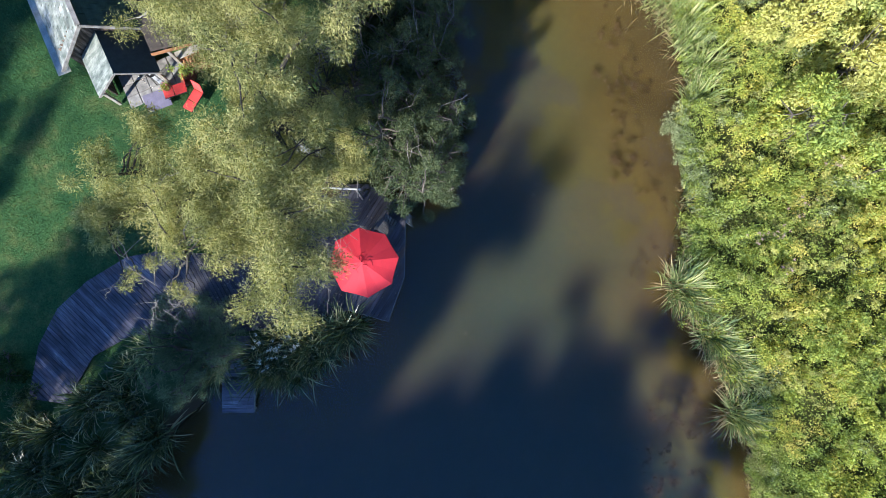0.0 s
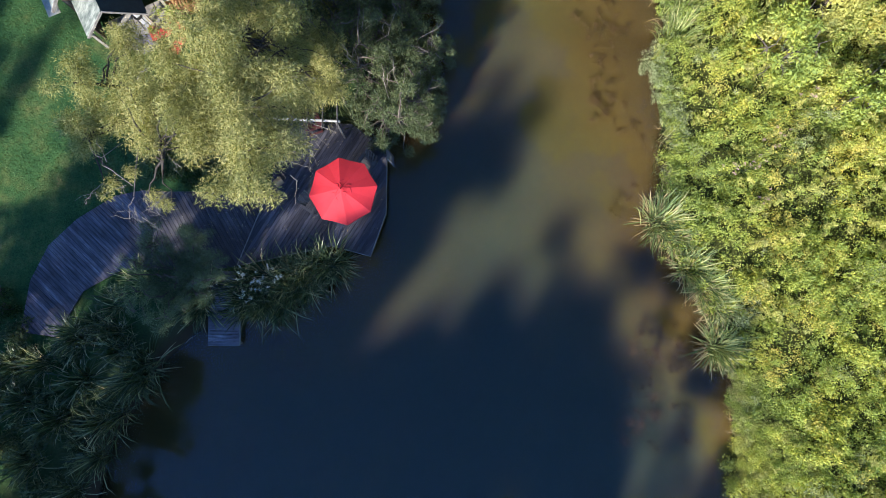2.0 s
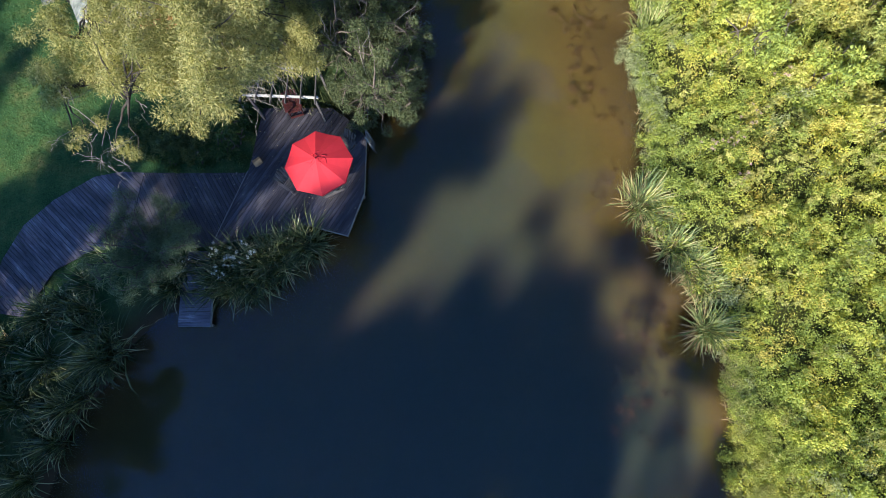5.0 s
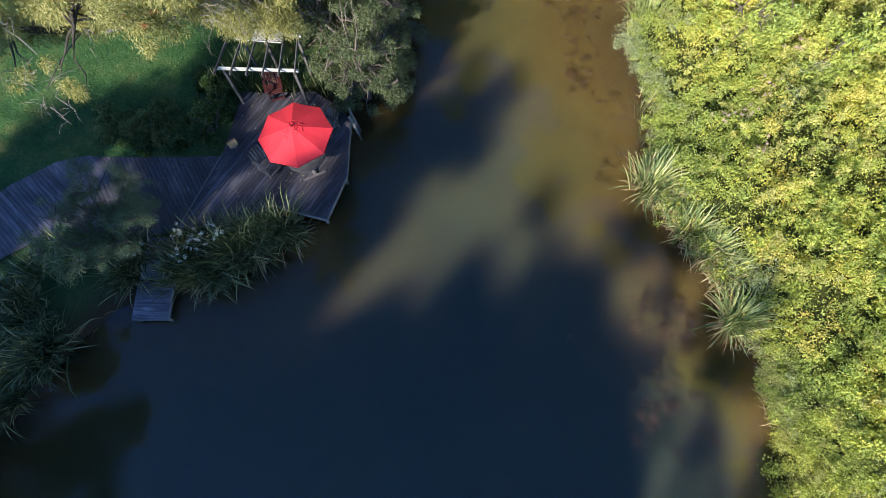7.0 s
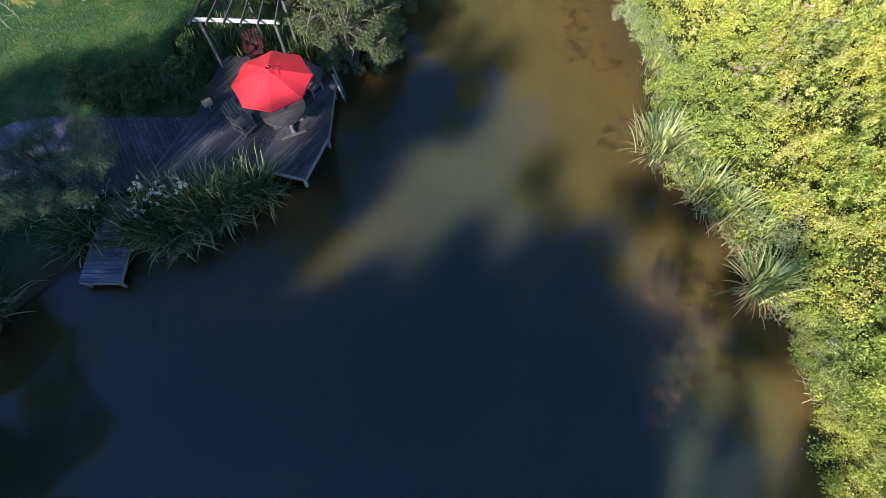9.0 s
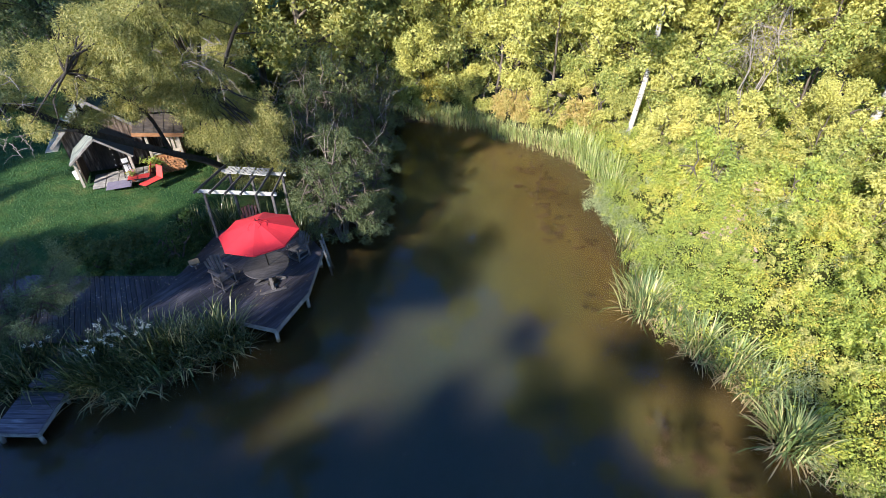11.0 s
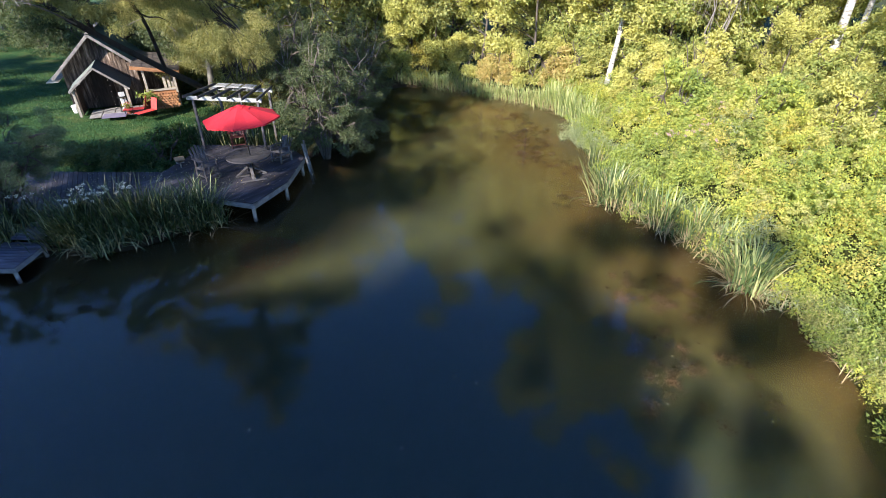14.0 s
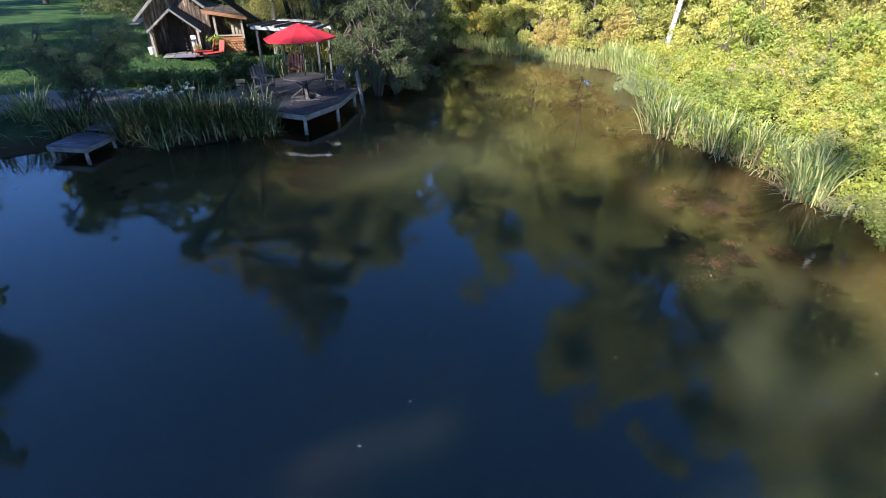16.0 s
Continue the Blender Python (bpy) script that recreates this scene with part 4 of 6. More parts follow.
thicket("woodland_edge_growth", "tall sunlit green saplings at the edge of the woods", L_GREENWOOD, edge_plants[1::2], 620, 0.10, 0.5)
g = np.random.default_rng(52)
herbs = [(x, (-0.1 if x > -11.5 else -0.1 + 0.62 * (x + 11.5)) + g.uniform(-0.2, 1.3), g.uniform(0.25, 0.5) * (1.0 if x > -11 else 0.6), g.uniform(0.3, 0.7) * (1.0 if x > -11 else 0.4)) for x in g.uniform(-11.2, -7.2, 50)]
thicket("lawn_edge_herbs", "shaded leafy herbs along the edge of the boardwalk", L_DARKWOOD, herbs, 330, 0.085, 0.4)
n = 70000
g = np.random.default_rng(17)
P = np.stack([g.uniform(8.6, 21, n), g.uniform(-18, 13, n)], 1)
P = P[shore_distance(P[:, 0], P[:, 1]) > 0.05]
P = np.concatenate([P, (ground_z(P[:, 0], P[:, 1]) + g.uniform(0.03, 0.75, len(P)))[:, None]], 1)
D = unit(g.normal(0, 1, (len(P), 3)) + (0, 0, 0.5))
tagged(new("bank_ground_cover", mesh_of("bank_ground_cover", *leaves(P, D, g.uniform(0.05, 0.10, len(P)), 0.04), L_BANK)), "low green ground cover under the bank thicket", "undergrowth", kind="stuff")
thicket("goldenrod_patch", "golden yellow autumn weeds on the bank", L_GOLD, bank_plants(110, 10, 20, -14, 10, 1.2, 4), 420, 0.06, 0.6)
thicket("sedge_patch", "pale grey-green sedge along the water's edge", L_GREYGREEN, bank_plants(40, 9, 20, -14, 12, 0.6, 5) + [(8.68 + 0.10 * k, 4.75 - 0.33 * k, 0.6, 0.75) for k in range(14)], 620, 0.10, 0.2)
thicket("left_undergrowth", "shaded green undergrowth on the far left bank", L_SHRUB, [(x, y, 0.55, 0.7) for x, y in zip(np.random.default_rng(8).uniform(-18, -11.5, 90), np.random.default_rng(9).uniform(-17, -6, 90)) if shore_distance(np.array([x]), np.array([y]))[0] > 0.3], 260, 0.12, 0.4)


# ---- reeds ----
def reed_clump(name, label, mat, at, n, L, spread, lean=0.30, curl=0.6, wide=0.034, group="reed clumps", straw=0, toward=None):
    x, y = at
    t = thing(name, label, "reeds", Matrix.Translation((x, y, max(gz(x, y), -0.1))), group)
    P = np.concatenate([RNG.normal(0, spread, (n, 2)), np.zeros((n, 1))], 1)
    az = np.arctan2(P[:, 1], P[:, 0]) + RNG.normal(0, 0.7, n) if toward is None else toward + RNG.normal(0, 1.0, n)
    child("foliage", mesh_of("foliage", *blades(P, L * RNG.uniform(0.6, 1.15, n), wide, lean, curl, az), mat), t, kind="stuff")
    if straw:
        Q = np.concatenate([RNG.normal(0, spread * 1.1, (straw, 2)), np.zeros((straw, 1))], 1)
        child("straw", mesh_of("straw", *blades(Q, L * RNG.uniform(0.4, 0.8, straw), wide * 0.8, 1.1, 0.5, np.arctan2(Q[:, 1], Q[:, 0])), STRAW), t, "dry straw-coloured dead blades", "stuff")
    return t


STRAW = leaf_mat("straw_blades", [(0.1, (0.26, 0.19, 0.09)), (0.9, (0.50, 0.40, 0.22))], 0.7, 0.15, 0.1)
for x, y, n, L, s in ((8.7, -2.15, 210, 1.55, 0.26), (9.4, -2.8, 110, 1.15, 0.20), (9.75, -4.0, 170, 1.4, 0.22), (10.3, -4.7, 140, 1.3, 0.22), (10.75, -5.4, 110, 1.15, 0.22), (10.7, -7.0, 220, 1.5, 0.20)):
    reed_clump("reed_clump", "tall arching iris reeds, blue-green with dry tips, at the sunlit bank", L_REED, (x, y), int(n * 1.05), L * RNG.uniform(0.8, 0.9), s, 0.46, 0.72, 0.038, straw=110)
for x, y in ((8.95, 0.6), (8.9, -0.2), (9.05, 1.3)):
    reed_clump("reed_clump", "thin dark reed blades standing in the shallows", L_DARKREED, (x, y), 26, 1.1, 0.22, 0.3, 0.5, 0.022)
for x, y in ((9.4, 8.6), (9.0, 9.6), (9.9, 6.6), (9.7, 5.4), (9.3, 7.6)):
    reed_clump("reed_clump", "sunlit green reeds on the upper bank", L_FARREED, (x, y), 120, 1.2, 0.3, straw=25)
g = np.random.default_rng(12)
for k in range(26):
    f = k / 25
    x = 0.4 + 8.6 * f + g.normal(0, 0.12)
    y = 13.9 - 5.6 * f ** 1.7 + g.uniform(-0.1, 0.5) + 0.3
    reed_clump("reed_clump", "upright yellow-green reeds lining the far shore", L_FARREED, (x, y), int(RNG.uniform(60, 140)), RNG.uniform(0.65, 1.0), 0.36, 0.42, 0.6, 0.022, "far shore reeds", straw=60)
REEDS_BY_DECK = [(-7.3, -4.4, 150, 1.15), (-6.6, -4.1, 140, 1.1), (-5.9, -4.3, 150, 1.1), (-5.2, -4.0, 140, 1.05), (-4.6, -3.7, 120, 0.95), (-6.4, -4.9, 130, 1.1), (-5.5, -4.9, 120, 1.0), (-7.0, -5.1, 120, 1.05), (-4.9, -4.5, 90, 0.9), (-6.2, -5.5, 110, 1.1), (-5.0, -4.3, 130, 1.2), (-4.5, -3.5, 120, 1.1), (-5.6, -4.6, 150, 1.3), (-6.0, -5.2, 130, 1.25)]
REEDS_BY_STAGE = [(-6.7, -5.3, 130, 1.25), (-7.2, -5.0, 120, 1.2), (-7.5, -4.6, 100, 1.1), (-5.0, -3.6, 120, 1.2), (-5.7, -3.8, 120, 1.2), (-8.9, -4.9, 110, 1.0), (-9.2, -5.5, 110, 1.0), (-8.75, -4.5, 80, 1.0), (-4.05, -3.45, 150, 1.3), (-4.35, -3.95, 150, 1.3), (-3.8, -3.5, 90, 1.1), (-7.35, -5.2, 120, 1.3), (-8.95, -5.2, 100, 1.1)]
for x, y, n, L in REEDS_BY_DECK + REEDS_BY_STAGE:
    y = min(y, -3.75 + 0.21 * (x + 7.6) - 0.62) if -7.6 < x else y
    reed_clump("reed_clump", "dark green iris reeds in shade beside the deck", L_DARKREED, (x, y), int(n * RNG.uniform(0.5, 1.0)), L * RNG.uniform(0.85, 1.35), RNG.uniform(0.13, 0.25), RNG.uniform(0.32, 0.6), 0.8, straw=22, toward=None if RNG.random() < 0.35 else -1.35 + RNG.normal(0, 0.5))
# Sun on these two tufts is put in by the lighter blade colour.
for x, y, n, L in ((-11.3, -4.35, 90, 1.1), (-10.9, -4.6, 70, 1.0)):
    reed_clump("reed_clump", "pale sunlit green reed tuft beside the boardwalk", L_REED, (x, y), n, L, 0.22, 0.5, 0.9, straw=10)
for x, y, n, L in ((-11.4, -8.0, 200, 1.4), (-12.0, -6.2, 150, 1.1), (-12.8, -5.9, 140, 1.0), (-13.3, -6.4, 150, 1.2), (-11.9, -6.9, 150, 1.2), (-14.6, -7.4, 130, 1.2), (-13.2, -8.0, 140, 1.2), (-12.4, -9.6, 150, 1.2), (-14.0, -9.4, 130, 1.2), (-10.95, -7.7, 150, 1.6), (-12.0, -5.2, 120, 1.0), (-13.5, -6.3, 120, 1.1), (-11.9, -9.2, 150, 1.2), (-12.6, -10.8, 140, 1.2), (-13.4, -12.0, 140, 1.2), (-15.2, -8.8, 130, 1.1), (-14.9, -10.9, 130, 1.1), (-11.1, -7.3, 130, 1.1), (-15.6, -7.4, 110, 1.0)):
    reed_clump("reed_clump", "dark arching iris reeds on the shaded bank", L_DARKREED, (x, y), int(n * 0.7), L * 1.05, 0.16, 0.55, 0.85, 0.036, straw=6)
# The dark blade colour carries the shade under the pergola.
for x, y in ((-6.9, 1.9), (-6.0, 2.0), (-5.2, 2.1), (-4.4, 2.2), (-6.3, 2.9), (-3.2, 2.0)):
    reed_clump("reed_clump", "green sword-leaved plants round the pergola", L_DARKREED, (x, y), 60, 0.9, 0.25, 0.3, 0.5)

# ---- woods ----
RNG = np.random.default_rng(77)
specs = [("tree", "tall sunlit tree with yellow-green leaves", BARK, L_WOOD, 15, 3.4, 25000, 0.15), ("tree", "tall slender tree turning yellow", BARK, L_WOOD, 18, 3.0, 25000, 0.15),
         ("tree", "broad olive green tree at the edge of the woods", BARK, L_MIDWOOD, 16, 3.8, 19000, 0.20), ("tree", "young tree with yellow-green autumn leaves", BARK, L_WOOD, 8, 2.2, 15000, 0.135), ("tree", "tall dark green tree standing back from the pond", BARK, L_DARKWOOD, 16, 3.8, 3800, 0.56), ("tree", "dark feathery willow behind the shed", DARK_BARK, L_SHRUB, 10, 3.2, 19000, 0.14), ("tree", "tall high-crowned pale-barked tree on the sunlit bank", BIRCH, L_WOOD, 19, 3.6, 34000, 0.135), ("tree", "high-crowned dark tree on the shaded bank", DARK_BARK, L_DARKWOOD, 14, 2.7, 22000, 0.18), ("tree", "young leafy green tree at the edge of the woods", BARK, L_GREENWOOD, 8.2, 2.3, 15000, 0.135)]
protos = []
for n, lab, b, lm, H, sp, cnt, sz in specs:
    protos.append(wood_tree(n, lab, b, lm, H, sp, cnt, sz, 0.12 if H < 10 else 0.48 if H in (14, 19) else 0.1 if lm == L_MIDWOOD else 0.2, Matrix.Translation((0, 0, -300)), "trees of the woods", 0.075 if H < 10 else 0.1 + 0.008 * H))
protos.append(wood_tree("tree", "tall loose-crowned tree south of the pond", BARK, L_DARKWOOD, 16, 3.8, 15000, 0.17, 0.25, Matrix.Translation((0, 0, -300)), "trees of the woods", 0.2, lumps=(46, 0.08, 0.20)))
protos.append(wood_tree("tree", "tall dense dark tree south of the pond", BARK, L_DARKWOOD, 16, 3.6, 30000, 0.19, 0.22, Matrix.Translation((0, 0, -300)), "trees of the woods", 0.22, lumps=(95, 0.13, 0.27)))
STAND_FAR = [(2, 1.2, 17.5, 0.75), (0, 4, 18.5, 1.22), (3, 2.6, 15.8), (0, 7, 17.5), (3, 5.6, 15.2), (1, 9.6, 16.5), (3, 8.4, 14), (0, 12.6, 15.5),
             (1, 15.6, 12.8, 1.34), (8, 13.4, 10.6), (0, 18.2, 10.8), (2, 17, 16.5), (8, 16.2, 8.2), (1, 25.5, 6), (0, 22.5, 12.5), (1, 24, 0.5),
             (3, 17.6, 5.2, 0.55), (0, 18.8, -2.6), (1, 19.8, -7), (0, 18.6, -12.5), (1, 24.5, -5), (4, 3, 22), (4, 8, 22.5), (4, 13.5, 21)]
STAND_EDGE = [(2, -2.2, 16.5, 0.6), (2, -5, 13.5), (2, -6.5, 18), (0, -9, 13), (2, -10.5, 17.5), (2, -14.5, 17), (4, -19, 21), (4, -24, 24),
              (4, -30, 30), (4, -36, 34), (4, -27, 34), (4, -16, 25), (4, -33, 22), (4, 27, 8), (4, 28, 14), (1, 22, 18),
              (4, 27, 22), (4, 17, 25), (4, 10, 28), (4, 2, 28), (4, -8, 26), (10, -10.8, -28.4, 1.06), (9, -9.6, -29.0, 1.08), (9, -31.5, -14.5)]
STAND_BACK = [(9, -19.5, -20.5), (10, -9.4, -28.4, 0.98), (4, 15, -30), (4, -24, -30), (9, -36, -8), (4, -38, 10), (5, -13.8, 11.4), (5, -16.6, 12.6),
              (5, -10.6, 11), (5, -19, 15), (4, -22, 28), (4, 6, 26), (4, 20, 21), (4, 24, 16), (10, -8.8, -32.4, 1.0), (6, 20.6, 0.4, 0.98),
              (6, 21, -6, 0.9), (2, -3.6, 15.4, 0.62), (2, -8.2, 15.8), (2, 0.2, 20.5, 0.62), (9, -28.5, -9.6), (9, -22.1, -19.2), (9, -17.4, -12.2, 1.0), (5, -16.8, -10.8), (10, -16.7, -23.6, 1.05), (10, -18.1, -21.6, 0.86)]
STAND_OUTER = [(9, -17.8, -23.2, 1.0), (8, 3.6, 17.2), (3, 6.6, 16.6), (8, 10.4, 14.2), (3, 12.6, 12.4), (3, 14.6, 11.2), (3, 9.6, 18.2), (3, 15.4, 14),
               (3, 18.4, 8.2), (8, 12.6, 17.4), (3, 23.5, 10.5, 0.6), (10, -11.4, -31.6, 1.0), (9, -26.5, -6.4), (9, -31.5, -3.0), (8, 11.6, 12.8),
               (3, 14.2, 9.2), (8, 17.2, 11), (3, 19.6, 9.6), (3, 19.8, 3.0, 0.55), (8, 18.6, 2.6, 0.5), (3, 1.2, 15.6), (2, 5.4, 19.6), (2, 11, 19)]
g = np.random.default_rng(21)
for k, x, y, *size in STAND_FAR + STAND_EDGE + STAND_BACK + STAND_OUTER + [(2, 16, 18.2), (2, 20, 15), (7, -25.0, -2.4, 1.5), (10, -14.2, -26.8, 0.78), (10, -10.6, -31.2, 0.95), (10, -17.6, -27.2, 0.9), (9, -3.8, -27.2, 0.75), (10, -16.0, -24.6, 0.8), (9, -2.9, -29.2, 0.9), (4, -21.4, -14.6, 0.7)]:
    s = g.uniform(0.88, 1.12)
    s = size[0] if size else s
    m = Matrix.Translation((x, y, gz(x, y) - 0.1)) @ Matrix.Rotation(g.uniform(0, 6.28), 4, "Z") @ Matrix.Diagonal((s, s, s * g.uniform(0.95, 1.08), 1))
    copy_thing(protos[k], m)
for p in protos:
    for o in list(p.children):
        bpy.data.objects.remove(o)
    bpy.data.objects.remove(p)
for x, y, r, h, lm, lab in ((2.0, 15.4, 1.4, 2.4, L_GOLD, "golden shrub above the far reeds"), (4.2, 15.0, 1.3, 2.6, L_WOOD, "sunlit green shrub above the far reeds"), (6.2, 13.9, 1.2, 2.2, L_RUST, "rust-tinged shrub above the far reeds"), (8.0, 12.8, 1.3, 2.4, L_WOOD, "sunlit green shrub above the far reeds"),
                            (7.2, 13.2, 1.0, 1.9, L_RUST, "rust-tinged shrub above the far reeds"), (9.6, 11.4, 1.2, 2.2, L_RUST, "rust-tinged shrub above the far reeds"), (11.0, 11.2, 1.4, 3.0, L_WOOD, "leafy green shrub beside the pale trunk"), (12.6, 8.0, 1.5, 3.0, L_WOOD, "leafy green shrub on the bank"), (13.0, 4.2, 1.5, 2.9, L_BANK, "broad yellow-green shrub on the bank"),
                            (15.0, 6.4, 1.7, 3.6, L_WOOD, "tall yellow-green shrub on the bank"), (15.6, 2.2, 1.4, 2.4, L_BANK, "broad yellow-green shrub on the bank"), (17.2, 0.4, 1.5, 2.8, L_WOOD, "leafy green shrub on the bank"), (18.6, 3.9, 1.6, 3.9, L_GREENWOOD, "tall leafy green shrub before the leaning trunks"), (19.9, 4.4, 1.6, 4.3, L_WOOD, "tall yellow-green shrub before the leaning trunks"), (0.2, 15.2, 1.2, 2.2, L_GREENWOOD, "leafy green shrub at the far end of the pond"), (-2.8, 14.8, 1.8, 4.5, L_GREENWOOD, "leafy green shrub at the far end of the pond"), (-0.6, 15.8, 1.8, 4.5, L_GREENWOOD, "leafy green shrub at the far end of the pond"), (1.6, 17.2, 1.8, 4.5, L_GREENWOOD, "leafy green shrub at the far end of the pond")):
    shrub("shrub", lab, lm, (x, y, gz(x, y)), r, h, 9500, 0.12, 8, 0.5, 25, 34, group="bank shrubs")


def birch(at, mid, top, r, label, spread=2.0, first=6, count=16000):
    x, y = at
    z = gz(x, y)
    main = spline([(x, y, z - 0.1), mid, ((mid[0] * 1.1 + top[0] * 0.9) / 2, (mid[1] * 1.1 + top[1] * 0.9) / 2, (mid[2] + top[2]) / 2), top], r, r * 0.35, 18)
    limbs = [main]
    for k in range(18):
        a = main[0][first + k % (17 - first)]
        az = k * 2.3
        limbs.append(bend(a, a + np.array([math.cos(az) * spread, math.sin(az) * spread, RNG.uniform(0.2, 1.6)]) * RNG.uniform(0.6, 1.15), r * 0.3, 0.012, 6, 0.05))
    grow_tree("birch_tree", label, BIRCH, L_WOOD, limbs, scatter_clumps(limbs[1:], 130, 0.2 * spread, 0.16 * spread, 0.30 * spread, 0.3), count, 0.17, 0.55, 0.15, 40, group="pale-barked trees")



def dead_brush(at, label):
    """A tangle of leafless drooping twigs on a few bare stems."""
    x, y = at
    z = gz(x, y)
    lines = []
    for k in range(5):
        top = np.array([x, y, z]) + (RNG.normal(0, 0.5), RNG.normal(0, 0.5), RNG.uniform(5.6, 7.0))
        stem = bend((x + RNG.normal(0, 0.15), y + RNG.normal(0, 0.15), z - 0.1), top, 0.045, 0.016, 8, 0.1, 0.05)
        lines.append(stem)
        for _ in range(22):
            a = stem[0][RNG.integers(5, len(stem[0]))]
            e = a + (RNG.normal(0, 0.75), RNG.normal(0, 0.75), RNG.normal(-0.5, 0.5))
            lines.append(bend(a, e, 0.014, 0.005, 7, 0.25, 0.06))
            lines.append(bend((a + e) / 2, e + RNG.normal(0, 0.35, 3), 0.008, 0.003, 5, 0.2, 0.06))
    t = thing("dead_bush", label, "bush")
    child("twigs", mesh_of("twigs", *tubes(lines, 5), DRY_TWIG, True), t)


dead_brush((15.6, 7.2), "tall leafless bush with a tangle of pale dead twigs")

birch((11.55, 9.7), (12.1, 10.3, 6.0), (9.9, 8.8, 23.5), 0.15, "tall tree with a blotched white trunk at the bank", 4.3, 7, 85000)
birch((19.6, 5.4), (18.95, 4.5, 7.0), (18.6, 4.2, 22.5), 0.19, "leaning pale-barked tree at the edge of the woods", 4.0, 8, 70000)
birch((20.9, 6.0), (20.25, 5.1, 7.0), (21.0, 4.0, 20.0), 0.13, "leaning pale-barked tree at the edge of the woods", 3.6, 8, 50000)


# ---- decks ----
def planks(parent, poly, direction, width, z1, thick, mat, gap=0.012):
    """Boards across a plan polygon, each one an object."""
    d = Vector(direction).normalized()
    n = Vector((-d.y, d.x))
    c = [p[0] * n.x + p[1] * n.y for p in poly]
    lo, hi = min(c), max(c)
    k = 0
    while lo + k * width < hi:
        a, b = lo + k * width, lo + (k + 1) * width - gap
        q = clip(clip(poly, (n.x, n.y), b), (-n.x, -n.y), -a)
        k += 1
        if len(q) < 3:
            continue
        dz = random.uniform(-0.004, 0.004)
        part("plank", prism(q, z1 - thick + dz, z1 + dz), mat, parent)


MAIN = [(-2.62, -3.44), (-2.03, -1.77), (-2.0, 0.45), (-2.45, 1.05), (-3.4, 1.75), (-6.1, 1.75), (-6.48, -0.8), (-7.62, -3.75), (-4.1, -3.02)]
WALK_E = [(-6.52, -0.92), (-8.5, -0.93), (-10.5, -0.9), (-10.9, -3.9), (-8.65, -3.94), (-7.66, -3.78)]
WALK_W = [(-10.52, -0.9), (-11.4, -0.85), (-12.4, -1.05), (-13.8, -1.95), (-14.8, -2.95), (-15.4, -4.3), (-15.62, -6.2), (-14.3, -6.4), (-13.4, -4.7), (-12.1, -3.95), (-10.92, -3.9)]
deck = thing("deck", "weathered grey-purple timber deck over the pond edge", "deck")
boardwalk = thing("boardwalk", "curved weathered timber boardwalk along the lawn", "boardwalk")
landing = thing("landing_stage", "small low timber landing stage at the water", "jetty")


def rim(parent, poly, z1, h, t=0.04, mat=GREY_WOOD, close=True, lift=0.0):
    for i in range(len(poly) if close else len(poly) - 1):
        a, b = poly[i], poly[(i + 1) % len(poly)]
        part("fascia", beam((*a, z1 - h / 2 + lift), (*b, z1 - h / 2 + lift), t, h), mat, parent)


def post(parent, x, y, z1, r=0.06, mat=PALE_WOOD):
    part("post", rod((x, y, max(gz(x, y) - 0.1, -0.14)), (x, y, z1), r, r * 0.92, 10), mat, parent)


rim(deck, [(-6.1, 1.75), (-3.4, 1.75), (-2.45, 1.05), (-2.0, 0.45), (-2.03, -1.77), (-2.62, -3.44), (-4.1, -3.02), (-7.62, -3.75), (-6.48, -0.8), (-6.1, 1.75)], 0.505, 0.16, close=False)
for x, y in ((-2.72, -3.28), (-2.12, -1.75), (-2.1, 0.35), (-3.9, -2.9), (-3.5, 1.5)):
    post(deck, x, y, 0.5)
part("seam_board", beam((-6.5, -0.86, 0.508), (-7.63, -3.76, 0.508), 0.09, 0.03), GREY_WOOD, deck, "pale board along the deck's edge")
rim(boardwalk, [(-6.6, -0.92), (-8.5, -0.93), (-10.5, -0.9), (-11.4, -0.85), (-12.4, -1.05), (-13.8, -1.95), (-14.8, -2.95), (-15.4, -4.3), (-15.62, -6.2)], 0.457, 0.14, close=False)
STAGE = [(-8.74, -5.5), (-7.6, -5.52), (-7.56, -6.78), (-8.72, -6.76)]
GANG = [(-8.6, -3.98), (-7.75, -3.98), (-7.7, -5.46), (-8.65, -5.46)]
for x, y in ((-8.66, -6.7), (-7.64, -6.72), (-8.66, -5.6), (-7.66, -5.6)):
    post(landing, x, y, 0.32, 0.05)
rim(landing, STAGE, 0.315, 0.12)


def ladder(parent_m):
    t = thing("ladder", "short weathered wooden ladder at the deck's edge", "ladder", parent_m)
    for s in (-0.2, 0.2):
        part("rail", beam((0.0, s, 1.15), (0.22, s, -0.45), 0.035, 0.07), GREY_WOOD, t)
    for k in range(5):
        z = 0.95 - k * 0.28
        x = (1.15 - z) / 1.6 * 0.22
        part("rung", beam((x, -0.2, z), (x, 0.2, z), 0.05, 0.03), GREY_WOOD, t)


ladder(pose(-1.97, 0.42, 0, 0, 0, 8))


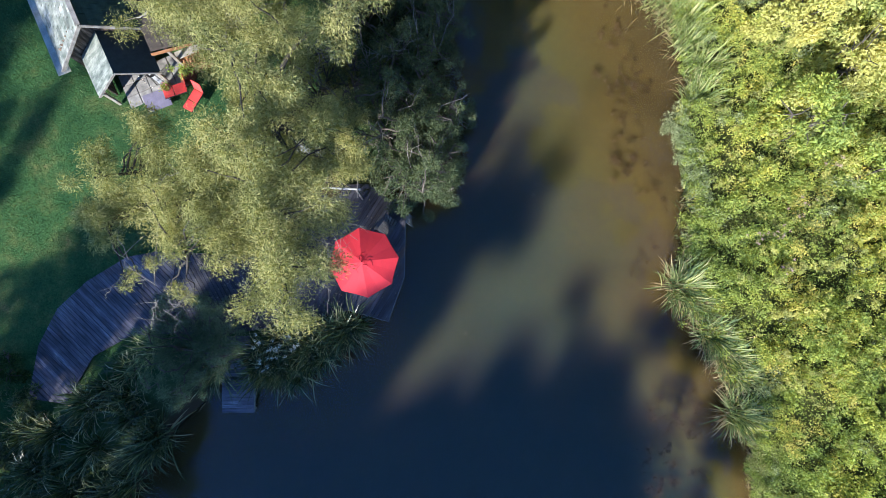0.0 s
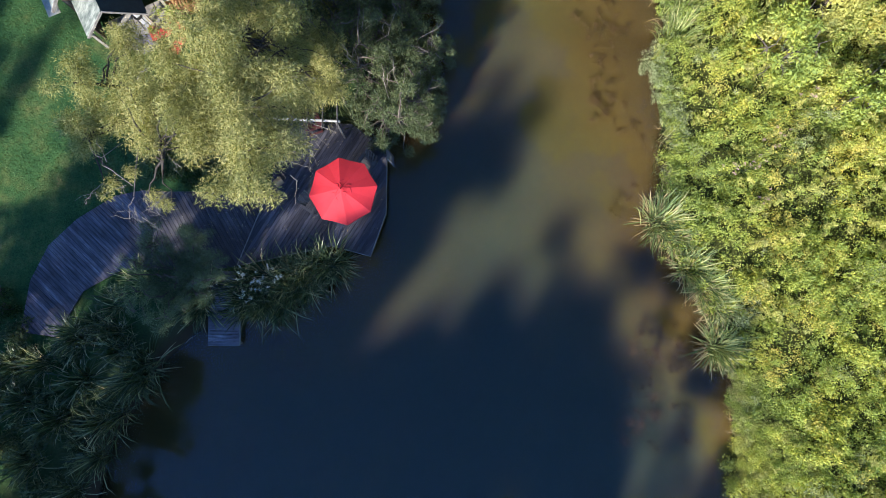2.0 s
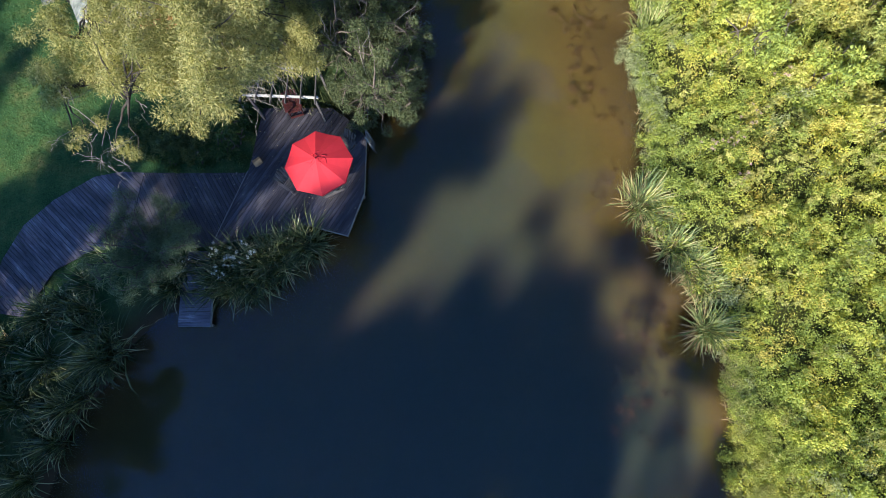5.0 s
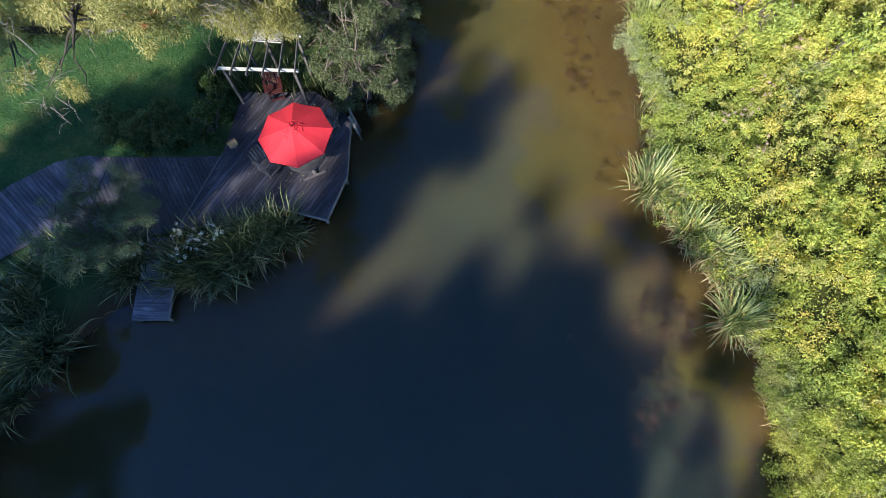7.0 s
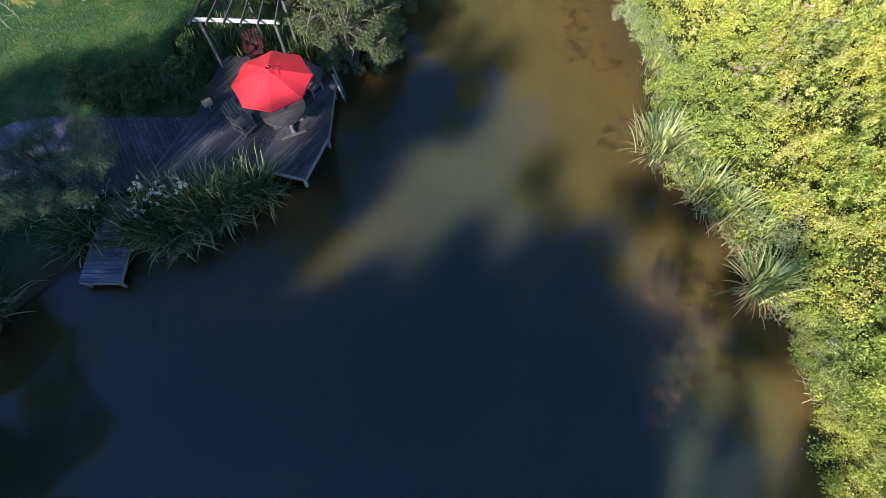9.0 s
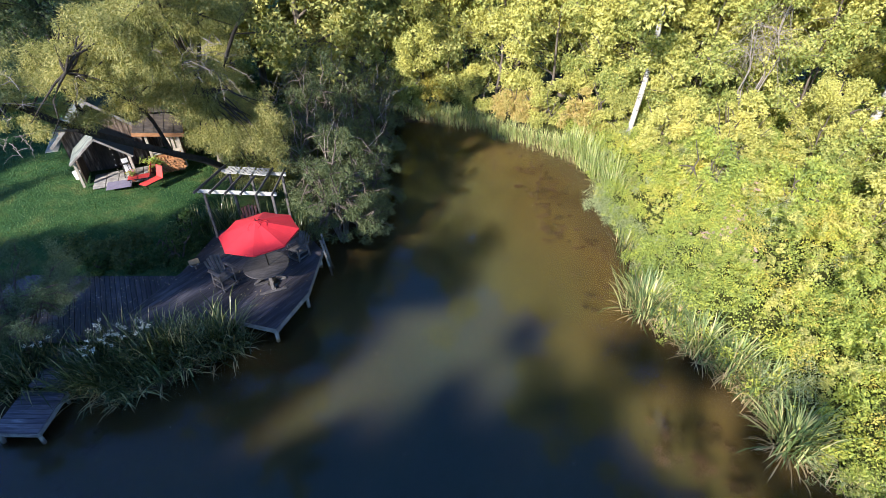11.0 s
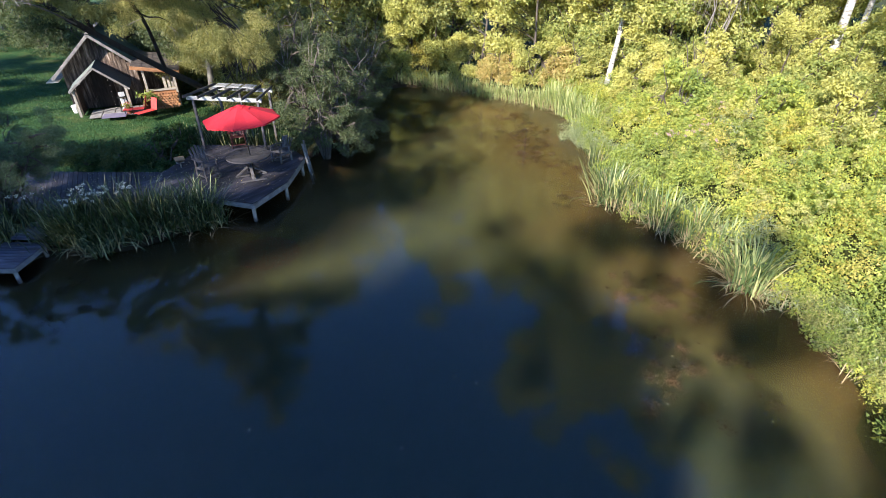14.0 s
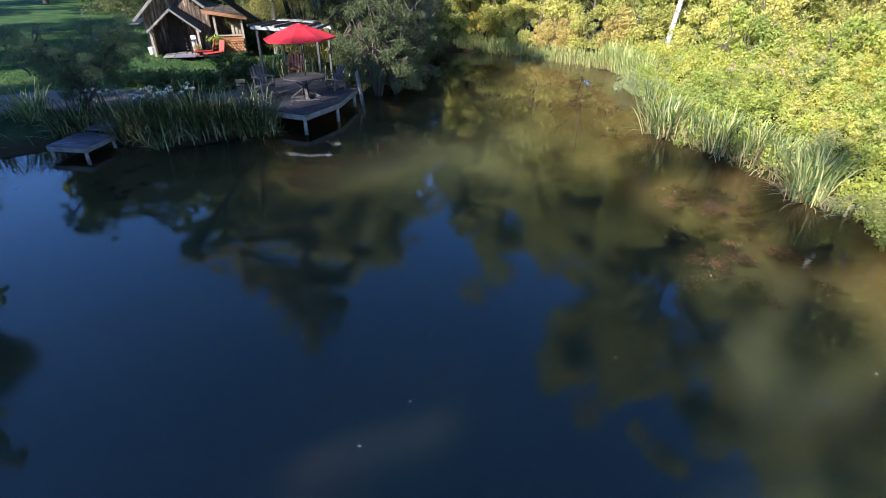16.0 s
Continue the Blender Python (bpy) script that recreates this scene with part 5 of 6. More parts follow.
# ---- umbrella, table, chairs ----
def patio_umbrella(m):
    t = thing("patio_umbrella", "open red canvas patio umbrella with eight ribs on a dark pole", "umbrella", m)
    R, top, low, n, k = 1.20, 2.40, 1.98, 8, 6
    bm = bmesh.new()
    grid = []
    for i in range(n * 2):
        a = math.pi * 2 * i / (n * 2)
        row = []
        for j in range(k + 1):
            f = (j + 0.4) / (k + 0.4)
            r = R * f * (1.0 if i % 2 == 0 else math.cos(math.pi / n) * (1 - 0.012 * f))
            z = top - (top - low) * (f ** 1.12) - (0.0 if i % 2 == 0 else 0.012 * f)
            row.append(bm.verts.new((r * math.cos(a), r * math.sin(a), z)))
        row.append(bm.verts.new((row[-1].co.x * 1.003, row[-1].co.y * 1.003, row[-1].co.z - 0.05)))
        grid.append(row)
    for i in range(n * 2):
        a, b = grid[i], grid[(i + 1) % (n * 2)]
        for j in range(len(a) - 1):
            bm.faces.new((a[j], a[j + 1], b[j + 1], b[j]))
    canopy = part("canopy", bm, RED_CLOTH, t, "red canvas canopy")
    bm = bmesh.new()
    ring = []
    for j, (r, z) in enumerate(((0.015, top + 0.012), (0.06, top - 0.006), (0.10, top - 0.018))):
        ring.append([bm.verts.new((r * math.cos(a), r * math.sin(a), z)) for a in [math.pi * 2 * i / 16 for i in range(16)]])
    for p, q in zip(ring, ring[1:]):
        for i in range(16):
            bm.faces.new((p[i], q[i], q[(i + 1) % 16], p[(i + 1) % 16]))
    bm.faces.new(ring[0][::-1])
    part("vent", bm, RED_CLOTH, canopy)
    # gathered cloth and tie cords round the crown
    gt = np.random.default_rng(3)
    skin = lambda r, a: (r * math.cos(a), r * math.sin(a), top - (top - low) * ((r / R) ** 1.12) + 0.004)
    for i, (a, r1, r2, w) in enumerate(((0.2, 0.10, 0.34, 0.3), (1.2, 0.12, 0.30, 0.5), (2.4, 0.09, 0.26, -0.4), (3.3, 0.10, 0.32, 0.35), (4.2, 0.12, 0.38, -0.3), (5.0, 0.10, 0.28, 0.5), (5.7, 0.14, 0.36, 0.7))):
        pts = [skin(r1 + (r2 - r1) * f, a + w * math.sin(f * 3.1) + gt.normal(0, 0.04)) for f in np.linspace(0, 1, 6)]
        child("fold", mesh_of("fold", *tubes([spline(pts, 0.013, 0.006, 12)], 5), RED_CLOTH, True), canopy)
    for i in range(n):
        a = math.pi * 2 * i / n
        c, s = math.cos(a), math.sin(a)
        rib = part("rib", beam((0.03 * c, 0.03 * s, top - 0.03), (R * 0.985 * c, R * 0.985 * s, low - 0.012), 0.012, 0.014, 0), DARK_METAL, t)
        part("strut", beam((0.03 * c, 0.03 * s, 1.72), (R * 0.5 * c, R * 0.5 * s, top - 0.26), 0.01, 0.012, 0), DARK_METAL, rib)
    part("pole", rod((0, 0, 0.0), (0, 0, top), 0.02, n=12), DARK_METAL, t)
    part("finial", rod((0, 0, top + 0.02), (0, 0, top + 0.09), 0.022, 0.008), DARK_METAL, t)
    part("base", rod((0, 0, 0.0), (0, 0, 0.07), 0.2, 0.16, 20), DARK_METAL, t)


patio_umbrella(Matrix.Translation((-3.24, -1.34, 0.55)) @ Matrix.Rotation(radians(8), 4, "Z") @ Matrix.Rotation(radians(-2), 4, "Y"))


def round_table(m):
    t = thing("round_table", "round weathered plank table with crossed legs on the deck", "table", m)
    poly = [(0.71 * math.cos(a), 0.71 * math.sin(a)) for a in [math.pi * 2 * i / 28 for i in range(28)]]
    y = -0.71
    while y < 0.7:
        q = clip(clip(poly, (0, 1), y + 0.136), (0, -1), -y)
        if len(q) > 2:
            part("plank", prism(q, 0.69, 0.73), TABLE_TOP, t)
        y += 0.142
    part("batten", beam((-0.1, -0.5, 0.665), (-0.1, 0.5, 0.665), 0.08, 0.045), TABLE_WOOD, t)
    part("batten", beam((0.12, -0.5, 0.665), (0.12, 0.5, 0.665), 0.08, 0.045), TABLE_WOOD, t)
    for s in (-1, 1):
        part("leg", beam((0.03 * s - 0.02, -0.5 * s, 0.0), (0.03 * s - 0.02, 0.42 * s, 0.66), 0.09, 0.05), TABLE_WOOD, t)
        part("leg", beam((-0.5 * s, 0.08, 0.0), (0.42 * s, 0.08, 0.66), 0.09, 0.05), TABLE_WOOD, t)
    part("foot_board", beam((-0.5, 0.0, 0.03), (0.5, 0.0, 0.03), 0.1, 0.04), TABLE_WOOD, t)
    part("foot_board", beam((-0.42, -0.52, 0.025), (0.42, -0.52, 0.025), 0.09, 0.035), TABLE_WOOD, t)
    part("foot_board", beam((0.05, -0.5, 0.06), (0.05, 0.5, 0.06), 0.09, 0.035), TABLE_WOOD, t)


round_table(pose(-3.35, -1.32, 0.555, 0, 0, 25))


def tall_chair(m, label, wood=TABLE_WOOD):
    t = thing("adirondack_chair", label, "chair", m, "chairs on the deck")
    for s in (-0.29, 0.29):
        part("front_leg", beam((0.27, s, 0), (0.25, s, 0.82), 0.03, 0.09), wood, t)
        part("back_leg", beam((-0.33, s * 0.95, 0), (-0.25, s * 0.95, 0.78), 0.03, 0.09), wood, t)
        part("armrest", box((0.66, 0.13, 0.028), (0.02, s * 1.12, 0.835), None, 0.008), wood, t)
        part("side_rail", beam((-0.3, s * 0.97, 0.44), (0.3, s * 0.97, 0.50), 0.028, 0.1), wood, t)
        part("stretcher", beam((-0.31, s * 0.97, 0.16), (0.28, s * 0.97, 0.16), 0.028, 0.06), wood, t)
    for k in range(5):
        part("seat_slat", box((0.1, 0.56, 0.022), (0.27 - k * 0.12, 0, 0.56 - k * 0.018), None, 0.004), wood, t)
    for k in range(5):
        y = (k - 2) * 0.112
        part("back_slat", beam((-0.22, y, 0.46), (-0.48, y * 1.25, 1.27 - 0.05 * abs(k - 2)), 0.095, 0.02), wood, t)
    part("back_rail", beam((-0.36, -0.3, 0.8), (-0.36, 0.3, 0.8), 0.03, 0.07), wood, t)
    part("foot_rest", box((0.1, 0.6, 0.024), (0.36, 0, 0.2), None, 0.004), wood, t)


tall_chair(pose(-4.72, -1.52, 0.555, 0, 0, -34) @ Matrix.Scale(0.84, 4), "tall weathered grey slatted wooden chair at the table")
tall_chair(pose(-2.7, 0.05, 0.555, 0, 0, 235) @ Matrix.Diagonal((0.82, 0.82, 0.68, 1)), "low weathered grey slatted wooden chair behind the table")


tall_chair(pose(-4.78, 1.62, 0.555, 0, 0, -72) @ Matrix.Diagonal((0.85, 0.85, 0.74, 1)), "dark red painted slatted wooden chair under the pergola", RED_PAINT)


def bird_feeder(m):
    t = thing("bird_feeder", "small tan bird feeder with a gabled roof on a short post", "bird feeder", m)
    part("post", rod((0, 0, 0), (0, 0, 0.2), 0.03, 0.025, 8), PALE_WOOD, t)
    part("tray", box((0.26, 0.22, 0.025), (0, 0, 0.205), None, 0.005), PALE_WOOD, t)
    for s in (-1, 1):
        part("end_panel", box((0.02, 0.16, 0.1), (s * 0.1, 0, 0.265), None, 0.003), PALE_WOOD, t)
        part("roof_panel", box((0.32, 0.19, 0.018), (0, s * 0.075, 0.345), Matrix.Rotation(-s * 0.62, 4, "X"), 0.004), TAN_WOOD, t, "tan board roof")


bird_feeder(pose(-6.06, -0.62, 0.556, 0, 0, 35))


# ---- pergola ----
def pergola():
    t = thing("pergola", "grey and white timber pergola with lattice panels behind the deck", "pergola")
    F0, F1, B0, B1 = (-6.22, 1.26, 2.50), (-3.46, 1.18, 2.42), (-5.95, 2.85, 2.48), (-3.5, 2.65, 2.42)
    for (x, y, z) in ((-6.0, 1.28, 2.46), (-3.62, 1.2, 2.38), (-5.75, 3.0, 2.44), (-3.65, 2.66, 2.38), (-4.85, 2.76, 2.4)):
        part("post", beam((x, y, gz(x, y) - 0.05), (x, y, z), 0.085, 0.085), TABLE_WOOD, t)
    part("front_beam", beam(F0, F1, 0.045, 0.14), WHITE_PAINT, t, "white painted front beam")
    part("back_beam", beam(B0, B1, 0.045, 0.14), WHITE_PAINT, t, "white painted back beam")
    for k in range(6):
        f = 0.03 + 0.94 * k / 5
        a = Vector(F0).lerp(Vector(F1), f)
        b = Vector(B0).lerp(Vector(B1), f)
        d = (a - b).normalized()
        part("rafter", beam(a + d * 0.32 + Vector((0, 0, 0.1)), b - d * 0.25 + Vector((0, 0, 0.1)), 0.036, 0.09), TABLE_WOOD, t)
    for a, b in ((0.14, 0.33), (0.36, 0.55), (0.58, 0.77)):
        p, q = Vector(B0).lerp(Vector(B1), a) + Vector((0, -0.28, 0.19)), Vector(B0).lerp(Vector(B1), b) + Vector((0, -0.28, 0.19))
        panel = part("lattice_panel", beam(p + Vector((0, 0.24, 0)), q + Vector((0, 0.24, 0)), 0.03, 0.03), WHITE_PAINT, t, "white lattice panel")
        part("frame_bar", beam(p - Vector((0, 0.24, 0)), q - Vector((0, 0.24, 0)), 0.03, 0.03), WHITE_PAINT, panel)
        for k in range(-2, 5):
            for s in (-1, 1):
                x = p.x + (q.x - p.x) * (k + 0.5) / 3
                u, v = x - 0.24 * s, x + 0.24 * s
                y0, y1 = -0.23, 0.23
                lo, hi = sorted((u, v))
                cl0, cl1 = max(lo, p.x), min(hi, q.x)
                if cl1 - cl0 < 0.05:
                    continue
                g0, g1 = (cl0 - u) / (v - u), (cl1 - u) / (v - u)
                part("slat", beam((cl0, p.y + y0 + (y1 - y0) * g0, p.z + 0.004 * s), (cl1, p.y + y0 + (y1 - y0) * g1, p.z + 0.004 * s), 0.045, 0.008, 0), WHITE_PAINT, panel)


pergola()


# ---- shed ----
def shed():
    """Local x runs along the front, y to the back, z up from the floor."""
    base = pose(-12.6, 6.5, 0.72, 0, 0, 24.5)
    t = thing("shed", "rustic board shed with green roofs, small porch and lean-to", "shed", base)

    def boards(wall, a, b, top, mat, w=0.19):
        """Upright boards from a to b in plan; top(f) gives the height."""
        a, b = Vector(a), Vector(b)
        n = max(1, round((b - a).length / w))
        d = (b - a).normalized()
        ang = math.atan2(d.y, d.x)
        for k in range(n):
            c = a.lerp(b, (k + 0.5) / n)
            h = top((k + 0.5) / n)
            off = random.uniform(-0.006, 0.006)
            part("board", box(((b - a).length / n - 0.012, 0.024, h), (c.x - math.sin(ang) * off, c.y + math.cos(ang) * off, h / 2), Matrix.Rotation(ang, 4, "Z"), 0.004), mat, wall)

    def wall(name, a, b, h):
        a, b = Vector(a), Vector(b)
        d = b - a
        nrm = Vector((-d.y, d.x)).normalized() * 0.03
        return part(name, box((d.length, 0.03, h), ((a.x + b.x) / 2 + nrm.x, (a.y + b.y) / 2 + nrm.y, h / 2), Matrix.Rotation(math.atan2(d.y, d.x), 4, "Z")), BARN, t)

    pk, el = 3.1, 1.5
    front = wall("front_wall", (-1.35, 0), (1.6, 0), 1.6)
    boards(front, (-1.35, 0), (1.6, 0), lambda f: 1.75 + (pk - 1.85) * (1 - abs(f * 2 - 0.92)), BARN)
    left = wall("side_wall", (-1.35, 3.4), (-1.35, 0), 1.5)
    boards(left, (-1.35, 3.4), (-1.35, 0.02), lambda f: 1.68, BARN)
    right = wall("side_wall", (1.6, 0), (1.6, 3.4), 1.5)
    boards(right, (1.6, 0.02), (1.6, 3.4), lambda f: 1.72, BARN)
    wall("back_wall", (1.6, 3.4), (-1.35, 3.4), 1.7)

    def slope(name, a, b, c, d, mat, label, rows, cols, thick=0.035):
        """A roof slope a-b along the ridge, d-c along the eave, with lapped shingles."""
        a, b, c, d = (Vector(v) for v in (a, b, c, d))
        n = (b - a).cross(d - a).normalized()
        n = n if n.z > 0 else -n
        bm = bmesh.new()
        up = [bm.verts.new(v) for v in (a, b, c, d)]
        dn = [bm.verts.new(v - n * thick) for v in (a, b, c, d)]
        bm.faces.new(up)
        bm.faces.new(dn[::-1])
        for i in range(4):
            bm.faces.new((up[i], up[(i + 1) % 4], dn[(i + 1) % 4], dn[i]))
        bmesh.ops.recalc_face_normals(bm, faces=bm.faces[:])
        s = part(name, bm, mat, t, label)
        for i in range(rows):
            for j in range(cols):
                f0, f1 = i / rows, (i + 1.12) / rows
                g0, g1 = (j + 0.03 + (0.5 if i % 2 else 0)) / cols, (j + 0.97 + (0.5 if i % 2 else 0)) / cols
                g1 = min(g1, 1.0)
                if g1 - g0 < 0.01:
                    continue
                f1 = min(f1, 1.02)
                P = lambda f, g_: (a.lerp(b, g_)).lerp(d.lerp(c, g_), f)
                bm = bmesh.new()
                q = [P(f0, g0) + n * 0.004, P(f0, g1) + n * 0.004, P(f1, g1) + n * 0.02, P(f1, g0) + n * 0.02]
                hi = [bm.verts.new(v) for v in q]
                lo = [bm.verts.new(v - n * 0.016) for v in q]
                bm.faces.new(hi)
                for k in range(4):
                    bm.faces.new((hi[k], lo[k], lo[(k + 1) % 4], hi[(k + 1) % 4]))
                bmesh.ops.recalc_face_normals(bm, faces=bm.faces[:])
                part("shingle", bm, mat, s)
        return s

    R0, R1 = (0.12, -0.45, pk + 0.1), (0.12, 3.7, pk + 0.1)
    slope("roof_slope", R0, R1, (-1.62, 3.7, 1.5), (-1.62, -0.45, 1.5), GREY_ROOF, "mossy grey shingled roof slope", 9, 10)
    part("eave_sheet", beam((-1.72, -0.5, 1.34), (-1.72, 3.7, 1.34), 0.46, 0.025, 0), TIN, t, "pale sheet-metal eave")
    slope("roof_slope", R0, R1, (1.75, 3.7, 1.75), (1.75, -0.45, 1.75), GREEN_ROOF, "dark green shingled roof slope", 8, 10)
    for e in ((-1.7, -0.47, 1.44), (1.8, -0.47, 1.72)):
        part("barge_board", beam((0.12, -0.47, pk + 0.06), e, 0.03, 0.12), GREY_WOOD, t)
    PR0, PR1 = (0.10, -1.62, 2.04), (0.10, -0.02, 2.12)
    slope("porch_roof", PR0, PR1, (-1.02, -0.02, 1.20), (-1.02, -1.62, 1.12), PORCH_BOARD, "weathered grey-green porch roof slope", 1, 1)
    slope("porch_roof", PR0, PR1, (1.24, -0.02, 1.16), (1.24, -1.62, 1.08), SLATE, "dark green roll-roofed porch slope", 1, 1)
    for e in ((-1.04, -1.64, 1.08), (1.26, -1.64, 1.04)):
        part("barge_board", beam((0.10, -1.64, 2.01), e, 0.03, 0.09), GREY_WOOD, t)
    part("porch_wall", box((0.03, 1.1, 1.2), (-0.86, -0.6, 0.60), None, 0.004), BARN, t)
    for k in range(6):
        part("board", box((0.02, 0.17, 1.22), (-0.88, -0.12 - k * 0.19, 0.61), None, 0.003), BARN, t)
    for x, y, h in ((-0.90, -1.5, 1.16), (1.10, -1.5, 1.12), (3.1, -1.2, 1.66), (1.9, -1.25, 1.8)):
        part("post", beam((x, y, 0), (x, y, h), 0.1, 0.1), PALE_WOOD, t)
    part("door", box((0.8, 0.05, 1.75), (0.1, -0.06, 0.88), None, 0.01), DARK_BARK, t, "dark plank door standing in shade")
    part("white_panel", box((0.24, 0.03, 0.80), (0.84, -1.30, 0.47), Matrix.Rotation(0.35, 4, "Z") @ Matrix.Rotation(-0.12, 4, "X"), 0.006), WHITE_PLASTIC, t, "narrow white panel leaning in the porch")
    part("ridge_cap", beam((0.12, -0.47, pk + 0.125), (0.12, 3.72, pk + 0.125), 0.16, 0.03), GREY_WOOD, t)
    # lean-to
    slope("lean_to_roof", (1.5, 2.2, 2.06), (1.5, -1.35, 1.98), (3.35, -1.45, 1.66), (3.35, 2.2, 1.70), DARK_ROOF, "low brown lean-to roof", 5, 7)
    part("lean_to_fascia", beam((1.45, -1.42, 1.88), (3.38, -1.5, 1.57), 0.035, 0.15), ORANGE_WOOD, t, "orange cedar fascia board")
    part("lean_to_fascia", beam((3.38, -1.5, 1.58), (3.38, 2.2, 1.62), 0.035, 0.14), ORANGE_WOOD, t, "orange cedar fascia board")
    low = wall("lean_to_wall", (1.95, -1.15), (3.1, -1.15), 0.7)
    for k in range(6):
        part("board", box((1.15, 0.024, 0.115), (2.52, -1.18, 0.07 + k * 0.125), None, 0.004), ORANGE_WOOD, low)
    part("end_wall", box((0.03, 2.6, 1.55), (3.1, 0.2, 0.78), None, 0.004), ORANGE_WOOD, t)
    part("back_panel", box((1.5, 0.03, 1.5), (2.35, 1.5, 0.75), None, 0.004), BARN, t)
    part("counter", box((1.2, 0.3, 0.04), (2.5, -1.1, 0.79), None, 0.006), PALE_WOOD, t)
    # paving
    pv = thing("patio", "pale flagstone paving in front of the shed porch", "paving", base @ Matrix.Translation((0, 0, 0.0)))
    for i in range(5):
        for j in range(3):
            part("slab", box((0.46, 0.44, 0.06), (-0.35 + i * 0.48, -1.6 - j * 0.46 + 0.9, 0.0 + random.uniform(-0.006, 0.006)), None, 0.012), STONE, pv)
    return base


BASE = shed()


def lounger(m, label):
    t = thing("sun_lounger", label, "lounger", m, "red loungers")
    for s in (-0.28, 0.28):
        part("side_rail", beam((-0.7, s, 0.28), (0.55, s, 0.28), 0.03, 0.04), DARK_METAL, t)
        for x in (-0.55, 0.4):
            part("leg", beam((x, s, 0), (x, s, 0.27), 0.03, 0.03), DARK_METAL, t)
    for x, w in ((-0.42, 0.5), (0.16, 0.6)):
        part("seat_sling", box((w, 0.54, 0.025), (x, 0, 0.31), None, 0.008), RED_SLING, t)
    part("back_sling", box((0.72, 0.54, 0.025), (0.60, 0, 0.64), Matrix.Rotation(radians(-74), 4, "Y"), 0.008), RED_SLING, t)
    part("back_frame", beam((0.50, 0.29, 0.28), (0.72, 0.29, 1.0), 0.03, 0.03), DARK_METAL, t)
    part("back_frame", beam((0.50, -0.29, 0.28), (0.72, -0.29, 1.0), 0.03, 0.03), DARK_METAL, t)


lounger(pose(-10.6, 5.25, 0.74, 0, 0, 20) @ Matrix.Scale(0.74, 4), "red sling sun lounger on the lawn before the shed")
lounger(pose(-9.95, 4.9, 0.74, 0, 0, 62) @ Matrix.Scale(0.72, 4), "red sling sun lounger turned towards the shed")
MAT_CLOTH = surface("faded_purple_cloth", [(0.3, (0.13, 0.115, 0.165)), (0.7, (0.19, 0.17, 0.23))], 4.0, 0.9, bump=0.2, fine=90)
mat = thing("door_mat", "faded grey-purple mat on the paving", "mat", pose(-11.4, 4.9, 0.757, 0, 0, 22))
part("mat_sheet", box((0.95, 0.72, 0.02), (0, 0, 0.01), None, 0.004), MAT_CLOTH, mat)
bucket = thing("bucket", "white plastic bucket beside the shed", "bucket", pose(-13.55, 5.62, gz(-13.55, 5.62)))
part("pail", rod((0, 0, 0), (0, 0, 0.34), 0.13, 0.155, 18), WHITE_PLASTIC, bucket)
part("lip", rod((0, 0, 0.30), (0, 0, 0.325), 0.168, 0.168, 18), WHITE_PLASTIC, bucket)


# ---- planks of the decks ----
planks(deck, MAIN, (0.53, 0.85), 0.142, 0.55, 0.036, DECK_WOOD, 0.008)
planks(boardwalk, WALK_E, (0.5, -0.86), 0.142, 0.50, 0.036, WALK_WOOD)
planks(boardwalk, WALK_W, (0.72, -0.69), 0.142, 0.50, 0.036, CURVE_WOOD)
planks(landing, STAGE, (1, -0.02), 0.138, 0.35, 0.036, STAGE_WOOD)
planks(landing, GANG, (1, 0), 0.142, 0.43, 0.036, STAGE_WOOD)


# ---- bank edge, pond surface and small things ----
def shore_point(f):
    """A place along the right shore, f from 0 (far end) to 1 (near end)."""
    P = np.array([p for p in SHORE[21:37]], float)
    seg = np.linalg.norm(np.diff(P, axis=0), axis=1)
    t = f * seg.sum()
    for k, L in enumerate(seg):
        if t <= L:
            return P[k] + (P[k + 1] - P[k]) * t / L
        t -= L
    return P[-1]


g = np.random.default_rng(31)
edge = [(*(shore_point(f) + g.normal(0, 0.1, 2) + (0.28, 0.05)), g.uniform(0.28, 0.5), g.uniform(0.35, 0.75)) for f in np.linspace(0.30, 1, 105)]
edge = [p for p in edge if not -7.4 < p[1] < -1.7]
thicket("bank_edge_growth", "leafy yellow-green growth overhanging the water's edge", L_BANK, edge[::2], 460, 0.075, 0.5)
thicket("bank_edge_sedge", "grey-green sedge overhanging the water's edge", L_GREYGREEN, edge[1::2], 260, 0.11, 0.2, 0.3)
P = np.array([(*shore_point(f), 0.02) for f in np.concatenate([g.uniform(0.0, 0.30, 350), g.uniform(0.55, 1, 550)])]) + np.concatenate([g.normal(0.1, 0.16, (900, 2)), np.zeros((900, 1))], 1)
tagged(new("dry_shore_grass", mesh_of("dry_shore_grass", *blades(P, g.uniform(0.25, 0.7, 900), 0.02, 0.9, 0.7), STRAW)), "dry straw-coloured grass fringing the shore", "grass", kind="stuff")


def pond_weed(name, label, boxes, n, mat=L_WEED, size=0.06):
    out = []
    for x0, x1, y0, y1, k in boxes:
        c = np.stack([g.uniform(x0, x1, k), g.uniform(y0, y1, k), g.uniform(-0.34, -0.16, k)], 1)
        out.append(np.concatenate([c, g.uniform(0.08, 0.30, (k, 1))], 1))
    C = np.concatenate(out)
    tagged(new(name, mesh_of(name, *clump_leaves(C[:, :3], C[:, 3], n, size, 0.6, 0.0, 0.1, 0.16), mat)), label, "pond weed", kind="stuff")


